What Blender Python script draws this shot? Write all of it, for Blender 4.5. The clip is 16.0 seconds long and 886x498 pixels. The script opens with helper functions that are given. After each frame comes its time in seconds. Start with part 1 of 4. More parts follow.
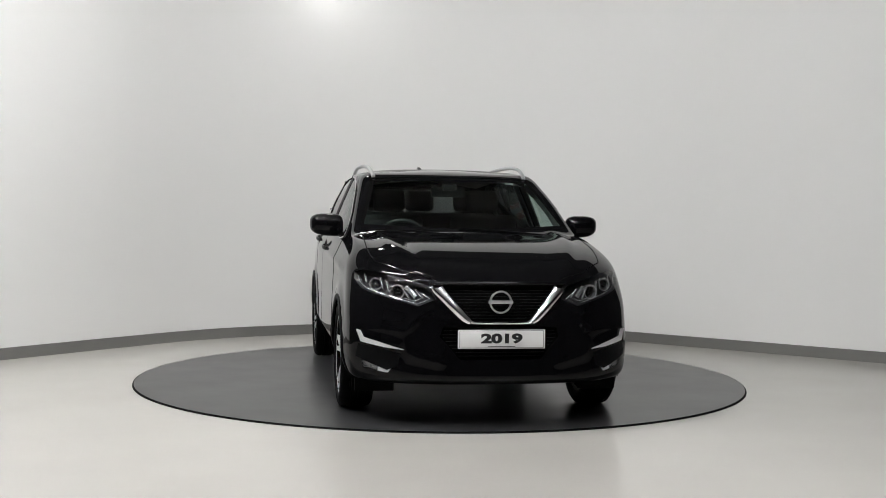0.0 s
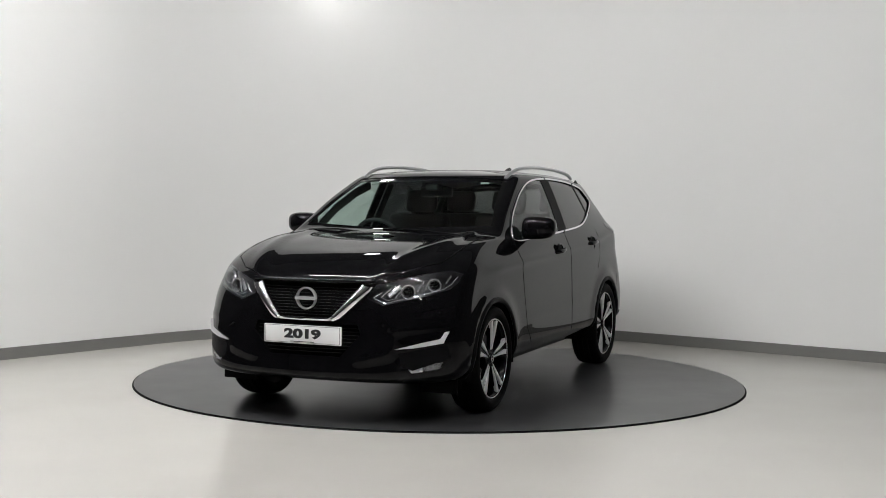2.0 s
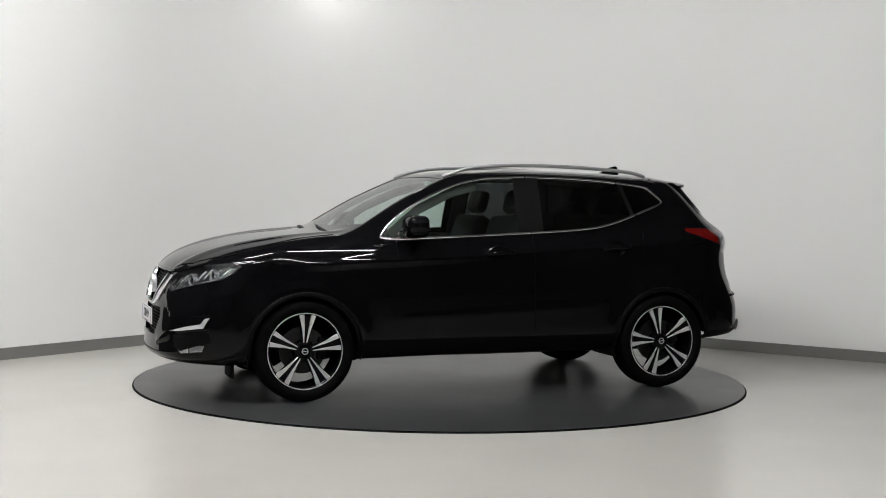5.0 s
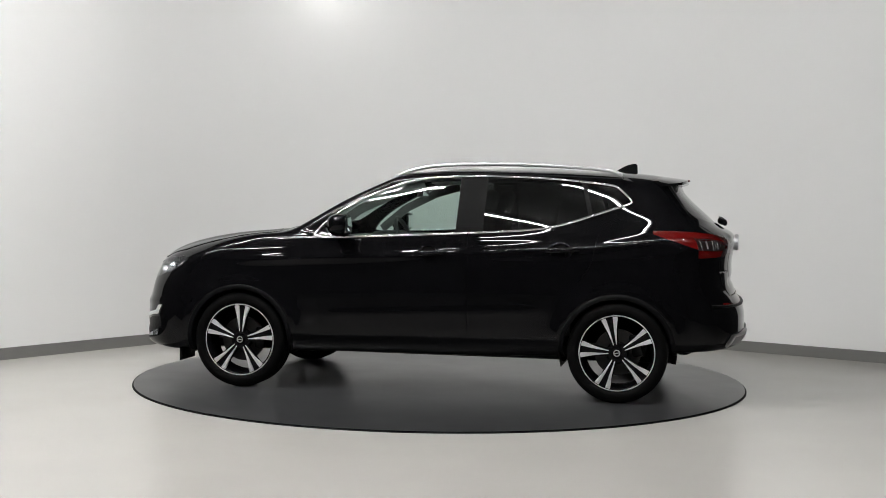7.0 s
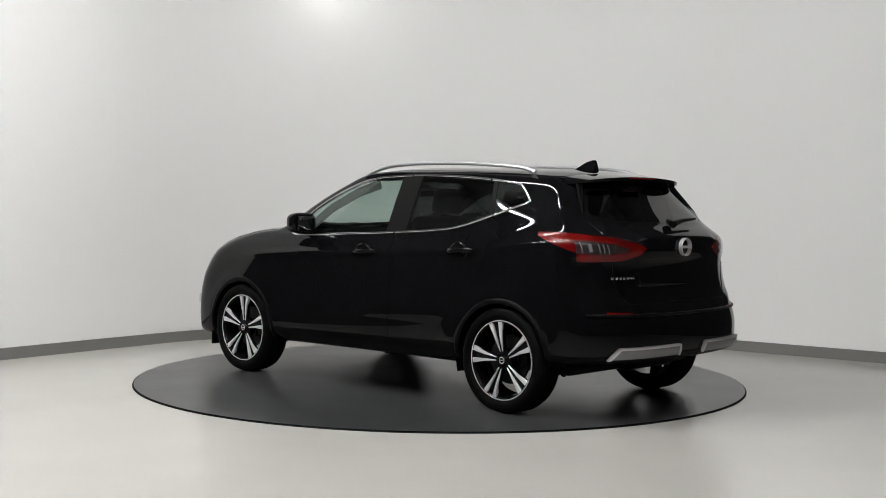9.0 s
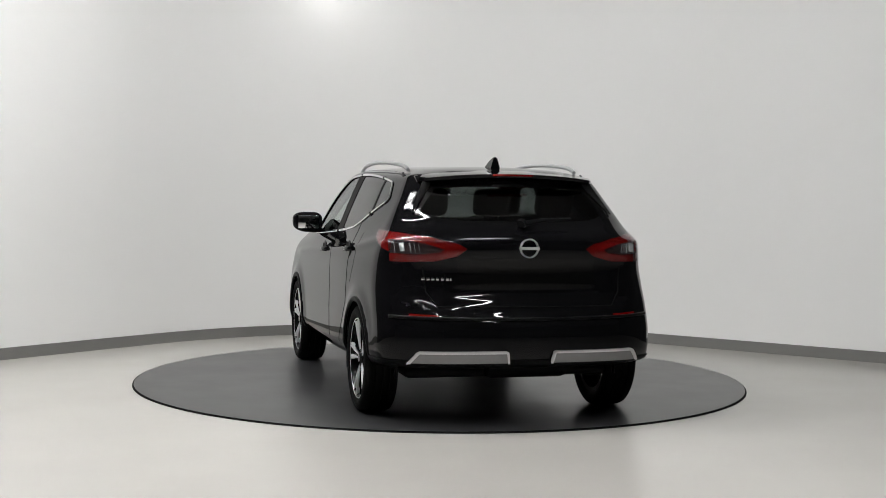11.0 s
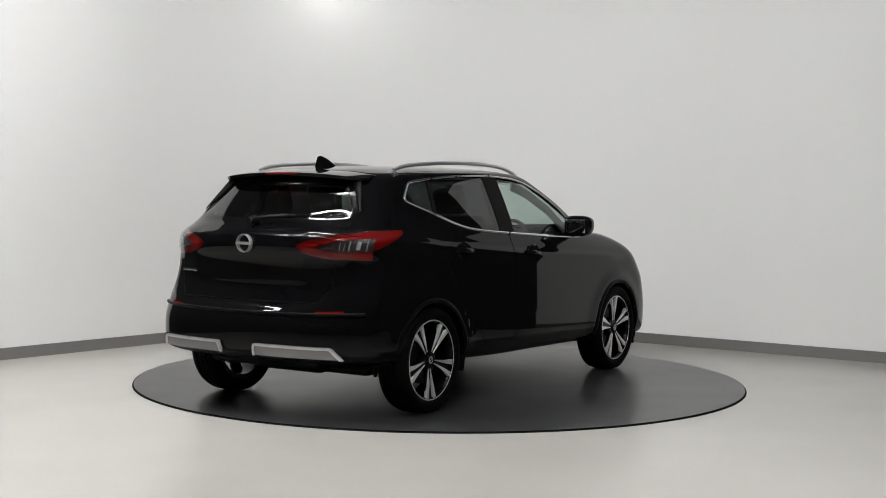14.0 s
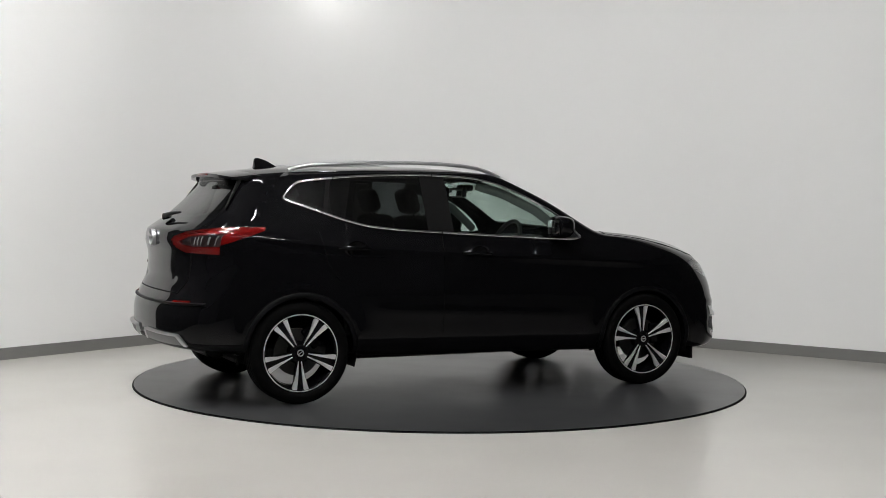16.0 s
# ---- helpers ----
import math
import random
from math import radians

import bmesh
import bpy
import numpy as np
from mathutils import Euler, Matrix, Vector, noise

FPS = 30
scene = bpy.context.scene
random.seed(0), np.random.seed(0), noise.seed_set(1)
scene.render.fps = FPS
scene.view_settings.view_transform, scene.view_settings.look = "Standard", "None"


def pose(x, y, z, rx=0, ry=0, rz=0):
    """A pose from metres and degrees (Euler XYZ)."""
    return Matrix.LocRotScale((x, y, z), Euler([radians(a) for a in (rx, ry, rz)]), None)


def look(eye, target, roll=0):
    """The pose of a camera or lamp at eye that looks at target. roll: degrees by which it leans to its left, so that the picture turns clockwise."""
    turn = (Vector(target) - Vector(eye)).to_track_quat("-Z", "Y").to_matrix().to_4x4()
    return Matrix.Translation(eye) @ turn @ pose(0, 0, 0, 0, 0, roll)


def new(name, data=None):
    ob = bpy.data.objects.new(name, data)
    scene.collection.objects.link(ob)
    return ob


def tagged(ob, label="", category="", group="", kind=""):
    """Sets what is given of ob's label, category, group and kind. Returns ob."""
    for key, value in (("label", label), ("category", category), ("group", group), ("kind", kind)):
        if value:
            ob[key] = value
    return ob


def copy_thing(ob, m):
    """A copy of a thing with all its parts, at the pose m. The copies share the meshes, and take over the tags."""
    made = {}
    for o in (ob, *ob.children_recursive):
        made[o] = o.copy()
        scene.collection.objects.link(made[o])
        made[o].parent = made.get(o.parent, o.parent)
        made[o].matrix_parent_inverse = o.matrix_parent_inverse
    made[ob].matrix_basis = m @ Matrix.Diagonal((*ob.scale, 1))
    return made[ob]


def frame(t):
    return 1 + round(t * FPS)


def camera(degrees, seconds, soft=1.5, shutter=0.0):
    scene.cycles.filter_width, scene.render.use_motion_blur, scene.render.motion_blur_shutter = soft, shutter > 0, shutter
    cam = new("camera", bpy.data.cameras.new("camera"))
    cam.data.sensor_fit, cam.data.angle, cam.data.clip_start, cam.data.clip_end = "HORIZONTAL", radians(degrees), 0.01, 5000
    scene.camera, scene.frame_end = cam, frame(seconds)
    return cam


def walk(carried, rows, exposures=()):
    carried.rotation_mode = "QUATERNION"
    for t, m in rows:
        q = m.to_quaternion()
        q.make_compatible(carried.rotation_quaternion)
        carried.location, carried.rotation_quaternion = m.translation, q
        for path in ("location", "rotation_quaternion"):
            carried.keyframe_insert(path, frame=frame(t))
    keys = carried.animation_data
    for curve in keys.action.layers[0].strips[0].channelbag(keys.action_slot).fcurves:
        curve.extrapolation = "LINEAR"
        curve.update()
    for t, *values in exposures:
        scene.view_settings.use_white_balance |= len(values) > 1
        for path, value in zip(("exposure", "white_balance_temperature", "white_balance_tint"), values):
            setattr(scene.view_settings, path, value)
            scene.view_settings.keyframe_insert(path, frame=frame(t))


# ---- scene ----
# The camera stands still on its stand before the turntable.
cam = camera(38.39, 16.0, soft=0.9)
EYE = (0.0, -9.567, 1.345)
PAN, TILT = radians(0.082), radians(-2.257)
AIM = (EYE[0] + math.sin(PAN) * math.cos(TILT), EYE[1] + math.cos(PAN) * math.cos(TILT), EYE[2] + math.sin(TILT))
walk(cam, [(0, look(EYE, AIM, 0.711)), (16, look(EYE, AIM, 0.711))], [(0, 0.0), (16, 0.0)])

# ---- light: the studio's own ceiling lights, in a room without windows ----
TUBE_POWER, SPOT_POWER = 232.0, 38.0
world = bpy.data.worlds.new("world")
scene.world = world
world.use_nodes = True
world.node_tree.nodes["Background"].inputs[0].default_value = (0.5, 0.52, 0.55, 1)
world.node_tree.nodes["Background"].inputs[1].default_value = 0.02


# ---- materials ----
def principled(name, color, rough=0.5, metal=0.0, **extra):
    m = bpy.data.materials.new(name)
    m.use_nodes = True
    b = m.node_tree.nodes["Principled BSDF"]
    b.inputs["Base Color"].default_value = (*color, 1)
    b.inputs["Roughness"].default_value = rough
    b.inputs["Metallic"].default_value = metal
    for key, value in extra.items():
        b.inputs[key.replace("_", " ")].default_value = value
    return m


def varied(m, scale, amount, rough_amount=0.0, bump=0.0, bump_scale=200.0, detail=4.0, second=0.0):
    """Adds two scales of tone, roughness and fine relief to a material."""
    t = m.node_tree
    b = t.nodes["Principled BSDF"]
    co = t.nodes.new("ShaderNodeTexCoord")
    n = t.nodes.new("ShaderNodeTexNoise")
    n.inputs["Scale"].default_value, n.inputs["Detail"].default_value = scale, detail
    t.links.new(co.outputs["Object"], n.inputs["Vector"])
    base = b.inputs["Base Color"].default_value[:]
    mix = t.nodes.new("ShaderNodeMix")
    mix.data_type = "RGBA"
    mix.inputs[6].default_value = (*[c * (1 - amount) for c in base[:3]], 1)
    mix.inputs[7].default_value = (*[min(1, c * (1 + amount)) for c in base[:3]], 1)
    t.links.new(n.outputs[0], mix.inputs[0])
    t.links.new(mix.outputs[2], b.inputs["Base Color"])
    if rough_amount:
        r = b.inputs["Roughness"].default_value
        mr = t.nodes.new("ShaderNodeMapRange")
        mr.inputs[1].default_value, mr.inputs[2].default_value = 0.0, 1.0
        mr.inputs[3].default_value, mr.inputs[4].default_value = max(0, r - rough_amount), r + rough_amount
        t.links.new(n.outputs[0], mr.inputs[0])
        t.links.new(mr.outputs[0], b.inputs["Roughness"])
    if bump:
        f = t.nodes.new("ShaderNodeTexNoise")
        f.inputs["Scale"].default_value, f.inputs["Detail"].default_value = bump_scale, 3
        t.links.new(co.outputs["Object"], f.inputs["Vector"])
        bp = t.nodes.new("ShaderNodeBump")
        bp.inputs["Strength"].default_value, bp.inputs["Distance"].default_value = bump, 0.002
        t.links.new(f.outputs[0], bp.inputs["Height"])
        t.links.new(bp.outputs[0], b.inputs["Normal"])
    return m


def glass(name, tint, ior=1.5):
    """A thin pane: tinted see-through, with a mirror sheen that grows towards grazing."""
    m = bpy.data.materials.new(name)
    m.use_nodes = True
    t = m.node_tree
    t.nodes.clear()
    out = t.nodes.new("ShaderNodeOutputMaterial")
    mix = t.nodes.new("ShaderNodeMixShader")
    see = t.nodes.new("ShaderNodeBsdfTransparent")
    see.inputs[0].default_value = (*tint, 1)
    shine = t.nodes.new("ShaderNodeBsdfGlossy")
    shine.inputs["Roughness"].default_value = 0.01
    base = ((ior - 1) / (ior + 1)) ** 2
    lw = t.nodes.new("ShaderNodeLayerWeight")
    lw.inputs[0].default_value = 0.5
    pw = t.nodes.new("ShaderNodeMath")
    pw.operation, pw.inputs[1].default_value = "POWER", 5.0
    mr = t.nodes.new("ShaderNodeMapRange")
    mr.inputs[3].default_value, mr.inputs[4].default_value = 2 * base, 1.0
    t.links.new(lw.outputs["Facing"], pw.inputs[0])
    t.links.new(pw.outputs[0], mr.inputs[0])
    t.links.new(mr.outputs[0], mix.inputs[0])
    t.links.new(see.outputs[0], mix.inputs[1])
    t.links.new(shine.outputs[0], mix.inputs[2])
    t.links.new(mix.outputs[0], out.inputs[0])
    return m


def glow(name, color, strength):
    m = bpy.data.materials.new(name)
    m.use_nodes = True
    t = m.node_tree
    b = t.nodes["Principled BSDF"]
    b.inputs["Base Color"].default_value = (0.8, 0.8, 0.8, 1)
    b.inputs["Emission Color"].default_value = (*color, 1)
    b.inputs["Emission Strength"].default_value = strength
    return m


M_WALL = varied(principled("wall_paint", (0.80, 0.80, 0.79), 0.6), 0.5, 0.015, 0.03, 0.04, 60)
# near black for the added walls out of view, which darken the reflections
M_DARK = varied(principled("unseen_wall_dark", (0.02, 0.02, 0.021), 0.8), 0.6, 0.15, 0, 0.2, 40)
M_CEIL = varied(principled("ceiling_paint", (0.16, 0.16, 0.158), 0.8), 0.6, 0.1, 0, 0.2, 40)
M_FLOOR = varied(principled("floor_resin", (0.47, 0.452, 0.428), 0.22), 1.1, 0.035, 0.04, 0.02, 25, 5.0)
M_BASE = varied(principled("baseboard_grey", (0.17, 0.168, 0.16), 0.45), 3, 0.10, 0.05, 0.1, 90)
M_DISC = varied(principled("disc_coating", (0.031, 0.0315, 0.033), 0.30, 0.0, Specular_IOR_Level=0.62), 2.2, 0.12, 0.05)
M_PAINT = varied(principled("black_paint", (0.003, 0.003, 0.0035), 0.25, 0.0, Coat_Weight=1.0, Coat_Roughness=0.02, Coat_IOR=1.28, Specular_IOR_Level=0.0), 40, 0.3)
M_PLASTIC = varied(principled("black_plastic", (0.0035, 0.0035, 0.004), 0.42, 0.0, Specular_IOR_Level=0.07), 60, 0.2, 0.05, 0.3, 900)
M_GLOSSBLACK = principled("gloss_black", (0.003, 0.003, 0.003), 0.08, 0.0, Specular_IOR_Level=0.25)
M_PILLAR = varied(principled("pillar_cloth", (0.10, 0.10, 0.098), 0.9), 50, 0.08)
M_REDDARK = principled("dark_red_lens", (0.14, 0.002, 0.002), 0.12)
M_SEAM = principled("seam_rubber", (0.002, 0.002, 0.002), 0.7, 0.0, Specular_IOR_Level=0.08)
M_RUBBER = varied(principled("tyre_rubber", (0.003, 0.003, 0.003), 0.6, 0.0, Specular_IOR_Level=0.05), 20, 0.2, 0.08, 0.4, 400)
M_CHROME = varied(principled("chrome", (0.86, 0.86, 0.87), 0.13, 1.0), 30, 0.04)
M_MIRROR = principled("mirror_silver", (0.80, 0.81, 0.82), 0.015, 1.0)
M_PILLARTRIM = principled("pillar_trim_black", (0.006, 0.006, 0.006), 0.5, 0.0, Specular_IOR_Level=0.05)
M_SATIN = varied(principled("satin_silver", (0.62, 0.62, 0.63), 0.34, 0.8), 25, 0.06, 0.04)
M_MACHINED = varied(principled("machined_alloy", (0.80, 0.80, 0.81), 0.30, 0.6), 40, 0.06, 0.05)
M_ALLOYBLACK = principled("alloy_black", (0.003, 0.003, 0.0035), 0.22, 0.0, Specular_IOR_Level=0.15)
M_BRAKE = varied(principled("brake_steel", (0.045, 0.044, 0.043), 0.45, 0.9), 30, 0.2)
M_GLASS = glass("window_glass", (0.70, 0.80, 0.76))
M_PRIVACY = glass("privacy_glass", (0.055, 0.058, 0.06))
M_BACKGLASS = glass("rear_screen_glass", (0.10, 0.105, 0.105))
M_SKID = varied(principled("skid_paint", (0.20, 0.20, 0.205), 0.38, 0.6), 25, 0.06)
M_LENS = glass("lamp_lens", (0.92, 0.93, 0.94), 1.28)
M_REDLENS = varied(principled("red_lens", (0.13, 0.0035, 0.003), 0.12, 0.0, Specular_IOR_Level=0.3), 60, 0.25)
M_SMOKE = glass("smoked_lens", (0.55, 0.55, 0.55), 1.5)
M_FACET = varied(principled("lamp_facet", (0.07, 0.05, 0.05), 0.28, 0.6), 60, 0.5)
M_REFLECTOR = varied(principled("lamp_reflector", (0.55, 0.55, 0.56), 0.22, 0.75), 90, 0.3)
M_BRIGHT = varied(principled("bright_trim", (0.86, 0.86, 0.87), 0.28, 0.45), 30, 0.05)
M_LAMPGREY = varied(principled("lamp_grey", (0.022, 0.022, 0.024), 0.30, 0.3), 60, 0.4)
M_CLOTH = varied(principled("seat_cloth", (0.014, 0.014, 0.015), 0.85), 80, 0.25, 0, 0.4, 700)
M_TRIM = varied(principled("interior_trim", (0.02, 0.02, 0.021), 0.6), 40, 0.2, 0, 0.3, 600)
M_LINER = varied(principled("headliner", (0.30, 0.30, 0.29), 0.9), 50, 0.08)
M_WHITE = varied(principled("plate_white", (0.78, 0.78, 0.78), 0.35), 30, 0.03)
M_INK = principled("plate_ink", (0.006, 0.006, 0.007), 0.4)
M_TUBE = glow("tube_glow", (0.99, 0.985, 0.98), TUBE_POWER)
M_SPOT = glow("spot_glow", (1.0, 0.99, 0.97), SPOT_POWER)


# ---- mesh helpers ----
def finish(bm, name, smooth=True, sharp=40):
    bmesh.ops.recalc_face_normals(bm, faces=bm.faces[:])
    me = bpy.data.meshes.new(name)
    bm.to_mesh(me)
    bm.free()
    if smooth:
        me.polygons.foreach_set("use_smooth", [True] * len(me.polygons))
        me.set_sharp_from_angle(angle=radians(sharp))
    return me


def part(name, bm, material, parent=None, label="", smooth=True, sharp=40):
    me = bm if isinstance(bm, bpy.types.Mesh) else finish(bm, name, smooth, sharp)
    if not me.materials:
        me.materials.append(material)
    ob = new(name, me)
    if parent is not None:
        ob.parent = parent
    if label:
        tagged(ob, label)
    return ob


def box(bm, c, s, bevel=0.0, m=None, seg=2):
    r = bmesh.ops.create_cube(bm, size=1, matrix=(m or Matrix()) @ Matrix.Translation(c) @ Matrix.Diagonal((*s, 1)))
    if bevel:
        edges = list({e for v in r["verts"] for e in v.link_edges})
        bmesh.ops.bevel(bm, geom=edges, offset=bevel, segments=seg, affect="EDGES", profile=0.5)
    return bm


def lathe(bm, profile, n=48, axis="y", closed=False, m=None):
    """Turns (radius, offset) pairs round an axis."""
    m = m or Matrix()
    rings = []
    for r, o in profile:
        row = []
        for i in range(n):
            a = 2 * math.pi * i / n
            p = (r * math.cos(a), o, r * math.sin(a)) if axis == "y" else (r * math.cos(a), r * math.sin(a), o)
            row.append(bm.verts.new(m @ Vector(p)))
        rings.append(row)
    pairs = list(zip(rings, rings[1:])) + ([(rings[-1], rings[0])] if closed else [])
    for a, b in pairs:
        for i in range(n):
            bm.faces.new((a[i], a[(i + 1) % n], b[(i + 1) % n], b[i]))
    if not closed:
        for row, (r, o) in ((rings[0], profile[0]), (rings[-1], profile[-1])):
            if r < 0.02:
                bm.faces.new(row)
    return bm


def sweep(bm, pts, wide, high, side=Vector((0, 1, 0)), closed=False, n=8, taper=None):
    """A rounded bar along pts: wide across the path, high along side."""
    pts = [Vector(p) for p in pts]
    rows = []
    for i, p in enumerate(pts):
        a = pts[i - 1] if i or closed else p
        b = pts[(i + 1) % len(pts)] if i < len(pts) - 1 or closed else p
        t = (b - a).normalized()
        s = side(i) if callable(side) else side
        s = (s - t * s.dot(t)).normalized()
        w = t.cross(s)
        k = taper(i / max(1, len(pts) - 1)) if taper else 1
        rows.append([bm.verts.new(p + w * (k * wide / 2 * math.cos(2 * math.pi * (j + .5) / n)) + s * (k * high / 2 * math.sin(2 * math.pi * (j + .5) / n))) for j in range(n)])
    for a, b in list(zip(rows, rows[1:])) + ([(rows[-1], rows[0])] if closed else []):
        for j in range(n):
            bm.faces.new((a[j], a[(j + 1) % n], b[(j + 1) % n], b[j]))
    if not closed:
        bm.faces.new(rows[0])
        bm.faces.new(rows[-1][::-1])
    return bm


def slab(bm, outline, thick, place):
    """A plate: outline in 2D, thickness along the third axis, put in place by a function."""
    a = [bm.verts.new(place(u, v, 0)) for u, v in outline]
    b = [bm.verts.new(place(u, v, thick)) for u, v in outline]
    bm.faces.new(a)
    bm.faces.new(b[::-1])
    for i in range(len(a)):
        j = (i + 1) % len(a)
        bm.faces.new((a[i], b[i], b[j], a[j]))
    return bm


# ---- the studio ----
APEX, LDIR, RDIR = Vector((-0.657, 4.544)), Vector((-0.611, -0.7916)), Vector((0.804, -0.5946))
# the white wall stops here; beyond it unseen dark walls keep reflections black
WHITE_L, WHITE_R, WHITE_H = 5.15, 5.68, 3.7
FILLET, WALL_H, FLOOR_Z = 3.2, 5.0, -0.012


def wall_line():
    """The inner foot of the wall, from the far end of one side round the soft corner to the other."""
    turn = math.acos(-LDIR.dot(RDIR)) / 2
    r = FILLET / math.tan(turn)
    out = (-(LDIR + RDIR)).normalized()
    centre = APEX - out * math.hypot(r, FILLET)
    a, b = APEX + LDIR * FILLET - centre, APEX + RDIR * FILLET - centre
    a0, a1 = math.atan2(a.y, a.x), math.atan2(b.y, b.x)
    arc = [centre + Vector((math.cos(a0 + (a1 - a0) * i / 40), math.sin(a0 + (a1 - a0) * i / 40))) * r for i in range(41)]
    return [APEX + LDIR * WHITE_L] + arc + [APEX + RDIR * WHITE_R]


def offset_line(line, d):
    out = []
    for i, p in enumerate(line):
        t = (line[min(i + 1, len(line) - 1)] - line[max(i - 1, 0)]).normalized()
        out.append(p + Vector((-t.y, t.x)) * d)
    return out


def strip_wall(name, line, z0, z1, inner, outer, material, bevel=0.0):
    """An upright band of wall along a line, with thickness; its top edge may be eased."""
    bm = bmesh.new()
    a, b = offset_line(line, inner), offset_line(line, outer)
    section = lambda p, q: [(p, z0), (p, z1 - bevel), (p.lerp(q, min(1, bevel / max(1e-6, (q - p).length))), z1), (q, z1), (q, z0)]
    rows = [[bm.verts.new((v.x, v.y, z)) for v, z in section(p, q)] for p, q in zip(a, b)]
    for r, s in zip(rows, rows[1:]):
        for j in range(5):
            bm.faces.new((r[j], s[j], s[(j + 1) % 5], r[(j + 1) % 5]))
    bm.faces.new(rows[0])
    bm.faces.new(rows[-1][::-1])
    return part(name, bm, material, sharp=30)


def build_studio():
    line = wall_line()
    tagged(strip_wall("wall_north", line, FLOOR_Z, WHITE_H, 0.0, 0.2, M_WALL), "smooth off-white painted studio wall with a rounded corner", "wall", kind="structure")
    # unseen dark band, added so that bonnet and rear window reflect dark
    tagged(strip_wall("added_upper_band", line, WHITE_H, WALL_H, 0.002, 0.2, M_DARK), "unseen dark band added above the white wall to darken reflections", "wall", kind="structure")
    tagged(strip_wall("baseboard", line, FLOOR_Z, 0.085, -0.016, -0.001, M_BASE, 0.004), "dark grey skirting along the foot of the white wall", "skirting", kind="structure")
    # unseen closing walls, near black so that the car's flanks reflect darkness
    back, far_l, far_r = Vector((0.8, -21.0)), APEX + LDIR * 17.0, APEX + RDIR * 17.0
    for nm, run in (("wall_west", [line[0], far_l, back]), ("wall_east", [back, far_r, line[-1]])):
        tagged(strip_wall(nm, run, FLOOR_Z, WALL_H, 0.0, -0.2, M_DARK), "unseen dark wall closing the studio, dark for the car's reflections", "wall", kind="structure")
    outline = [far_l, *line[1:-1], far_r, back]
    bm = bmesh.new()
    # the floor has a round well, in which the turntable lies flush
    ring, wide = [], []
    n = 96
    for i in range(n):
        a = 2 * math.pi * i / n
        ring.append(bm.verts.new((WELL_R * math.cos(a), WELL_R * math.sin(a), FLOOR_Z)))
        wide.append(bm.verts.new((24 * math.cos(a), 24 * math.sin(a), FLOOR_Z)))
    low = [bm.verts.new((v.co.x, v.co.y, -0.12)) for v in ring]
    for i in range(n):
        j = (i + 1) % n
        bm.faces.new((ring[i], wide[i], wide[j], ring[j]))
        bm.faces.new((low[i], ring[i], ring[j], low[j]))
    bm.faces.new(low)
    tagged(part("floor", bm, M_FLOOR, sharp=30), "pale grey polished resin studio floor", "floor", kind="structure")
    bm = bmesh.new()
    lo = [bm.verts.new((p.x * 1.03, p.y * 1.03, WALL_H)) for p in outline]
    hi = [bm.verts.new((p.x * 1.03, p.y * 1.03, WALL_H + 0.15)) for p in outline]
    bm.faces.new(lo)
    bm.faces.new(hi[::-1])
    for i in range(len(lo)):
        j = (i + 1) % len(lo)
        bm.faces.new((lo[i], lo[j], hi[j], hi[i]))
    tagged(part("ceiling", bm, M_CEIL, smooth=False), "dark painted studio ceiling", "ceiling", kind="structure")


DISC_R, WELL_R = 2.248, 2.258


def build_turntable():
    root = tagged(new("turntable"), "round dark grey turntable set flush in the pale floor", "turntable")
    bm = bmesh.new()
    lathe(bm, [(0.0001, 0.0), (1.2, 0.0), (DISC_R - 0.012, 0.0), (DISC_R - 0.002, -0.001), (DISC_R - 0.002, -0.08), (0.0001, -0.08)], 128, "z")
    part("disc", bm, M_DISC, root)
    bm = bmesh.new()
    lathe(bm, [(DISC_R - 0.001, -0.001), (DISC_R + 0.004, -0.002), (DISC_R + 0.008, -0.006), (DISC_R + 0.008, -0.05), (DISC_R - 0.001, -0.05)], 128, "z", True)
    part("edge_ring", bm, M_SEAM, root, "black rubber edge ring")
    return root


def build_lights():
    def tube(x, y, turn, length=2.4):
        root = tagged(new("ceiling_light"), "long slim white tube light under the ceiling", "ceiling light", "tube lights under the ceiling")
        bm = bmesh.new()
        box(bm, (0, 0, 0.03), (length + 0.06, 0.12, 0.06), 0.01)
        part("housing", bm, M_WHITE, root)
        bm = bmesh.new()
        box(bm, (0, 0, -0.010), (length, 0.045, 0.022), 0.008)
        part("diffuser", bm, M_TUBE, root, "glowing white diffuser")
        root.matrix_basis = pose(x, y, WALL_H - 0.07, 0, 0, turn)
        return root

    first = tube(*TUBES[0])
    for x, y, turn in TUBES[1:]:
        copy_thing(first, pose(x, y, WALL_H - 0.07, 0, 0, turn))
    root = tagged(new("spotlight"), "round spotlight close to the white wall", "spotlight")
    bm = bmesh.new()
    lathe(bm, [(0.001, 0.10), (0.09, 0.10), (0.11, 0.06), (0.11, -0.02), (0.10, -0.02), (0.10, 0.0)], 32, "z")
    part("can", bm, M_WHITE, root)
    bm = bmesh.new()
    lathe(bm, [(0.001, -0.006), (0.098, -0.006), (0.098, 0.004), (0.001, 0.004)], 32, "z")
    part("lens", bm, M_SPOT, root, "glowing round lens")
    bm = bmesh.new()
    box(bm, (0, 0.30, 0.115), (0.03, 0.62, 0.03), 0.005)
    part("bracket", bm, M_WHITE, root, "white wall bracket")
    root.matrix_basis = pose(*SPOT_AT)


TUBES = [(-2.6, -2.9, -35), (1.2, -3.7, -35), (-3.2, -1.9, -35), (-1.8, -1.5, -35), (-4.9, -2.8, -35), (1.9, -6.2, -35), (-0.6, -5.2, -35)]
SPOT_AT = (-1.0, 2.72, 3.70)


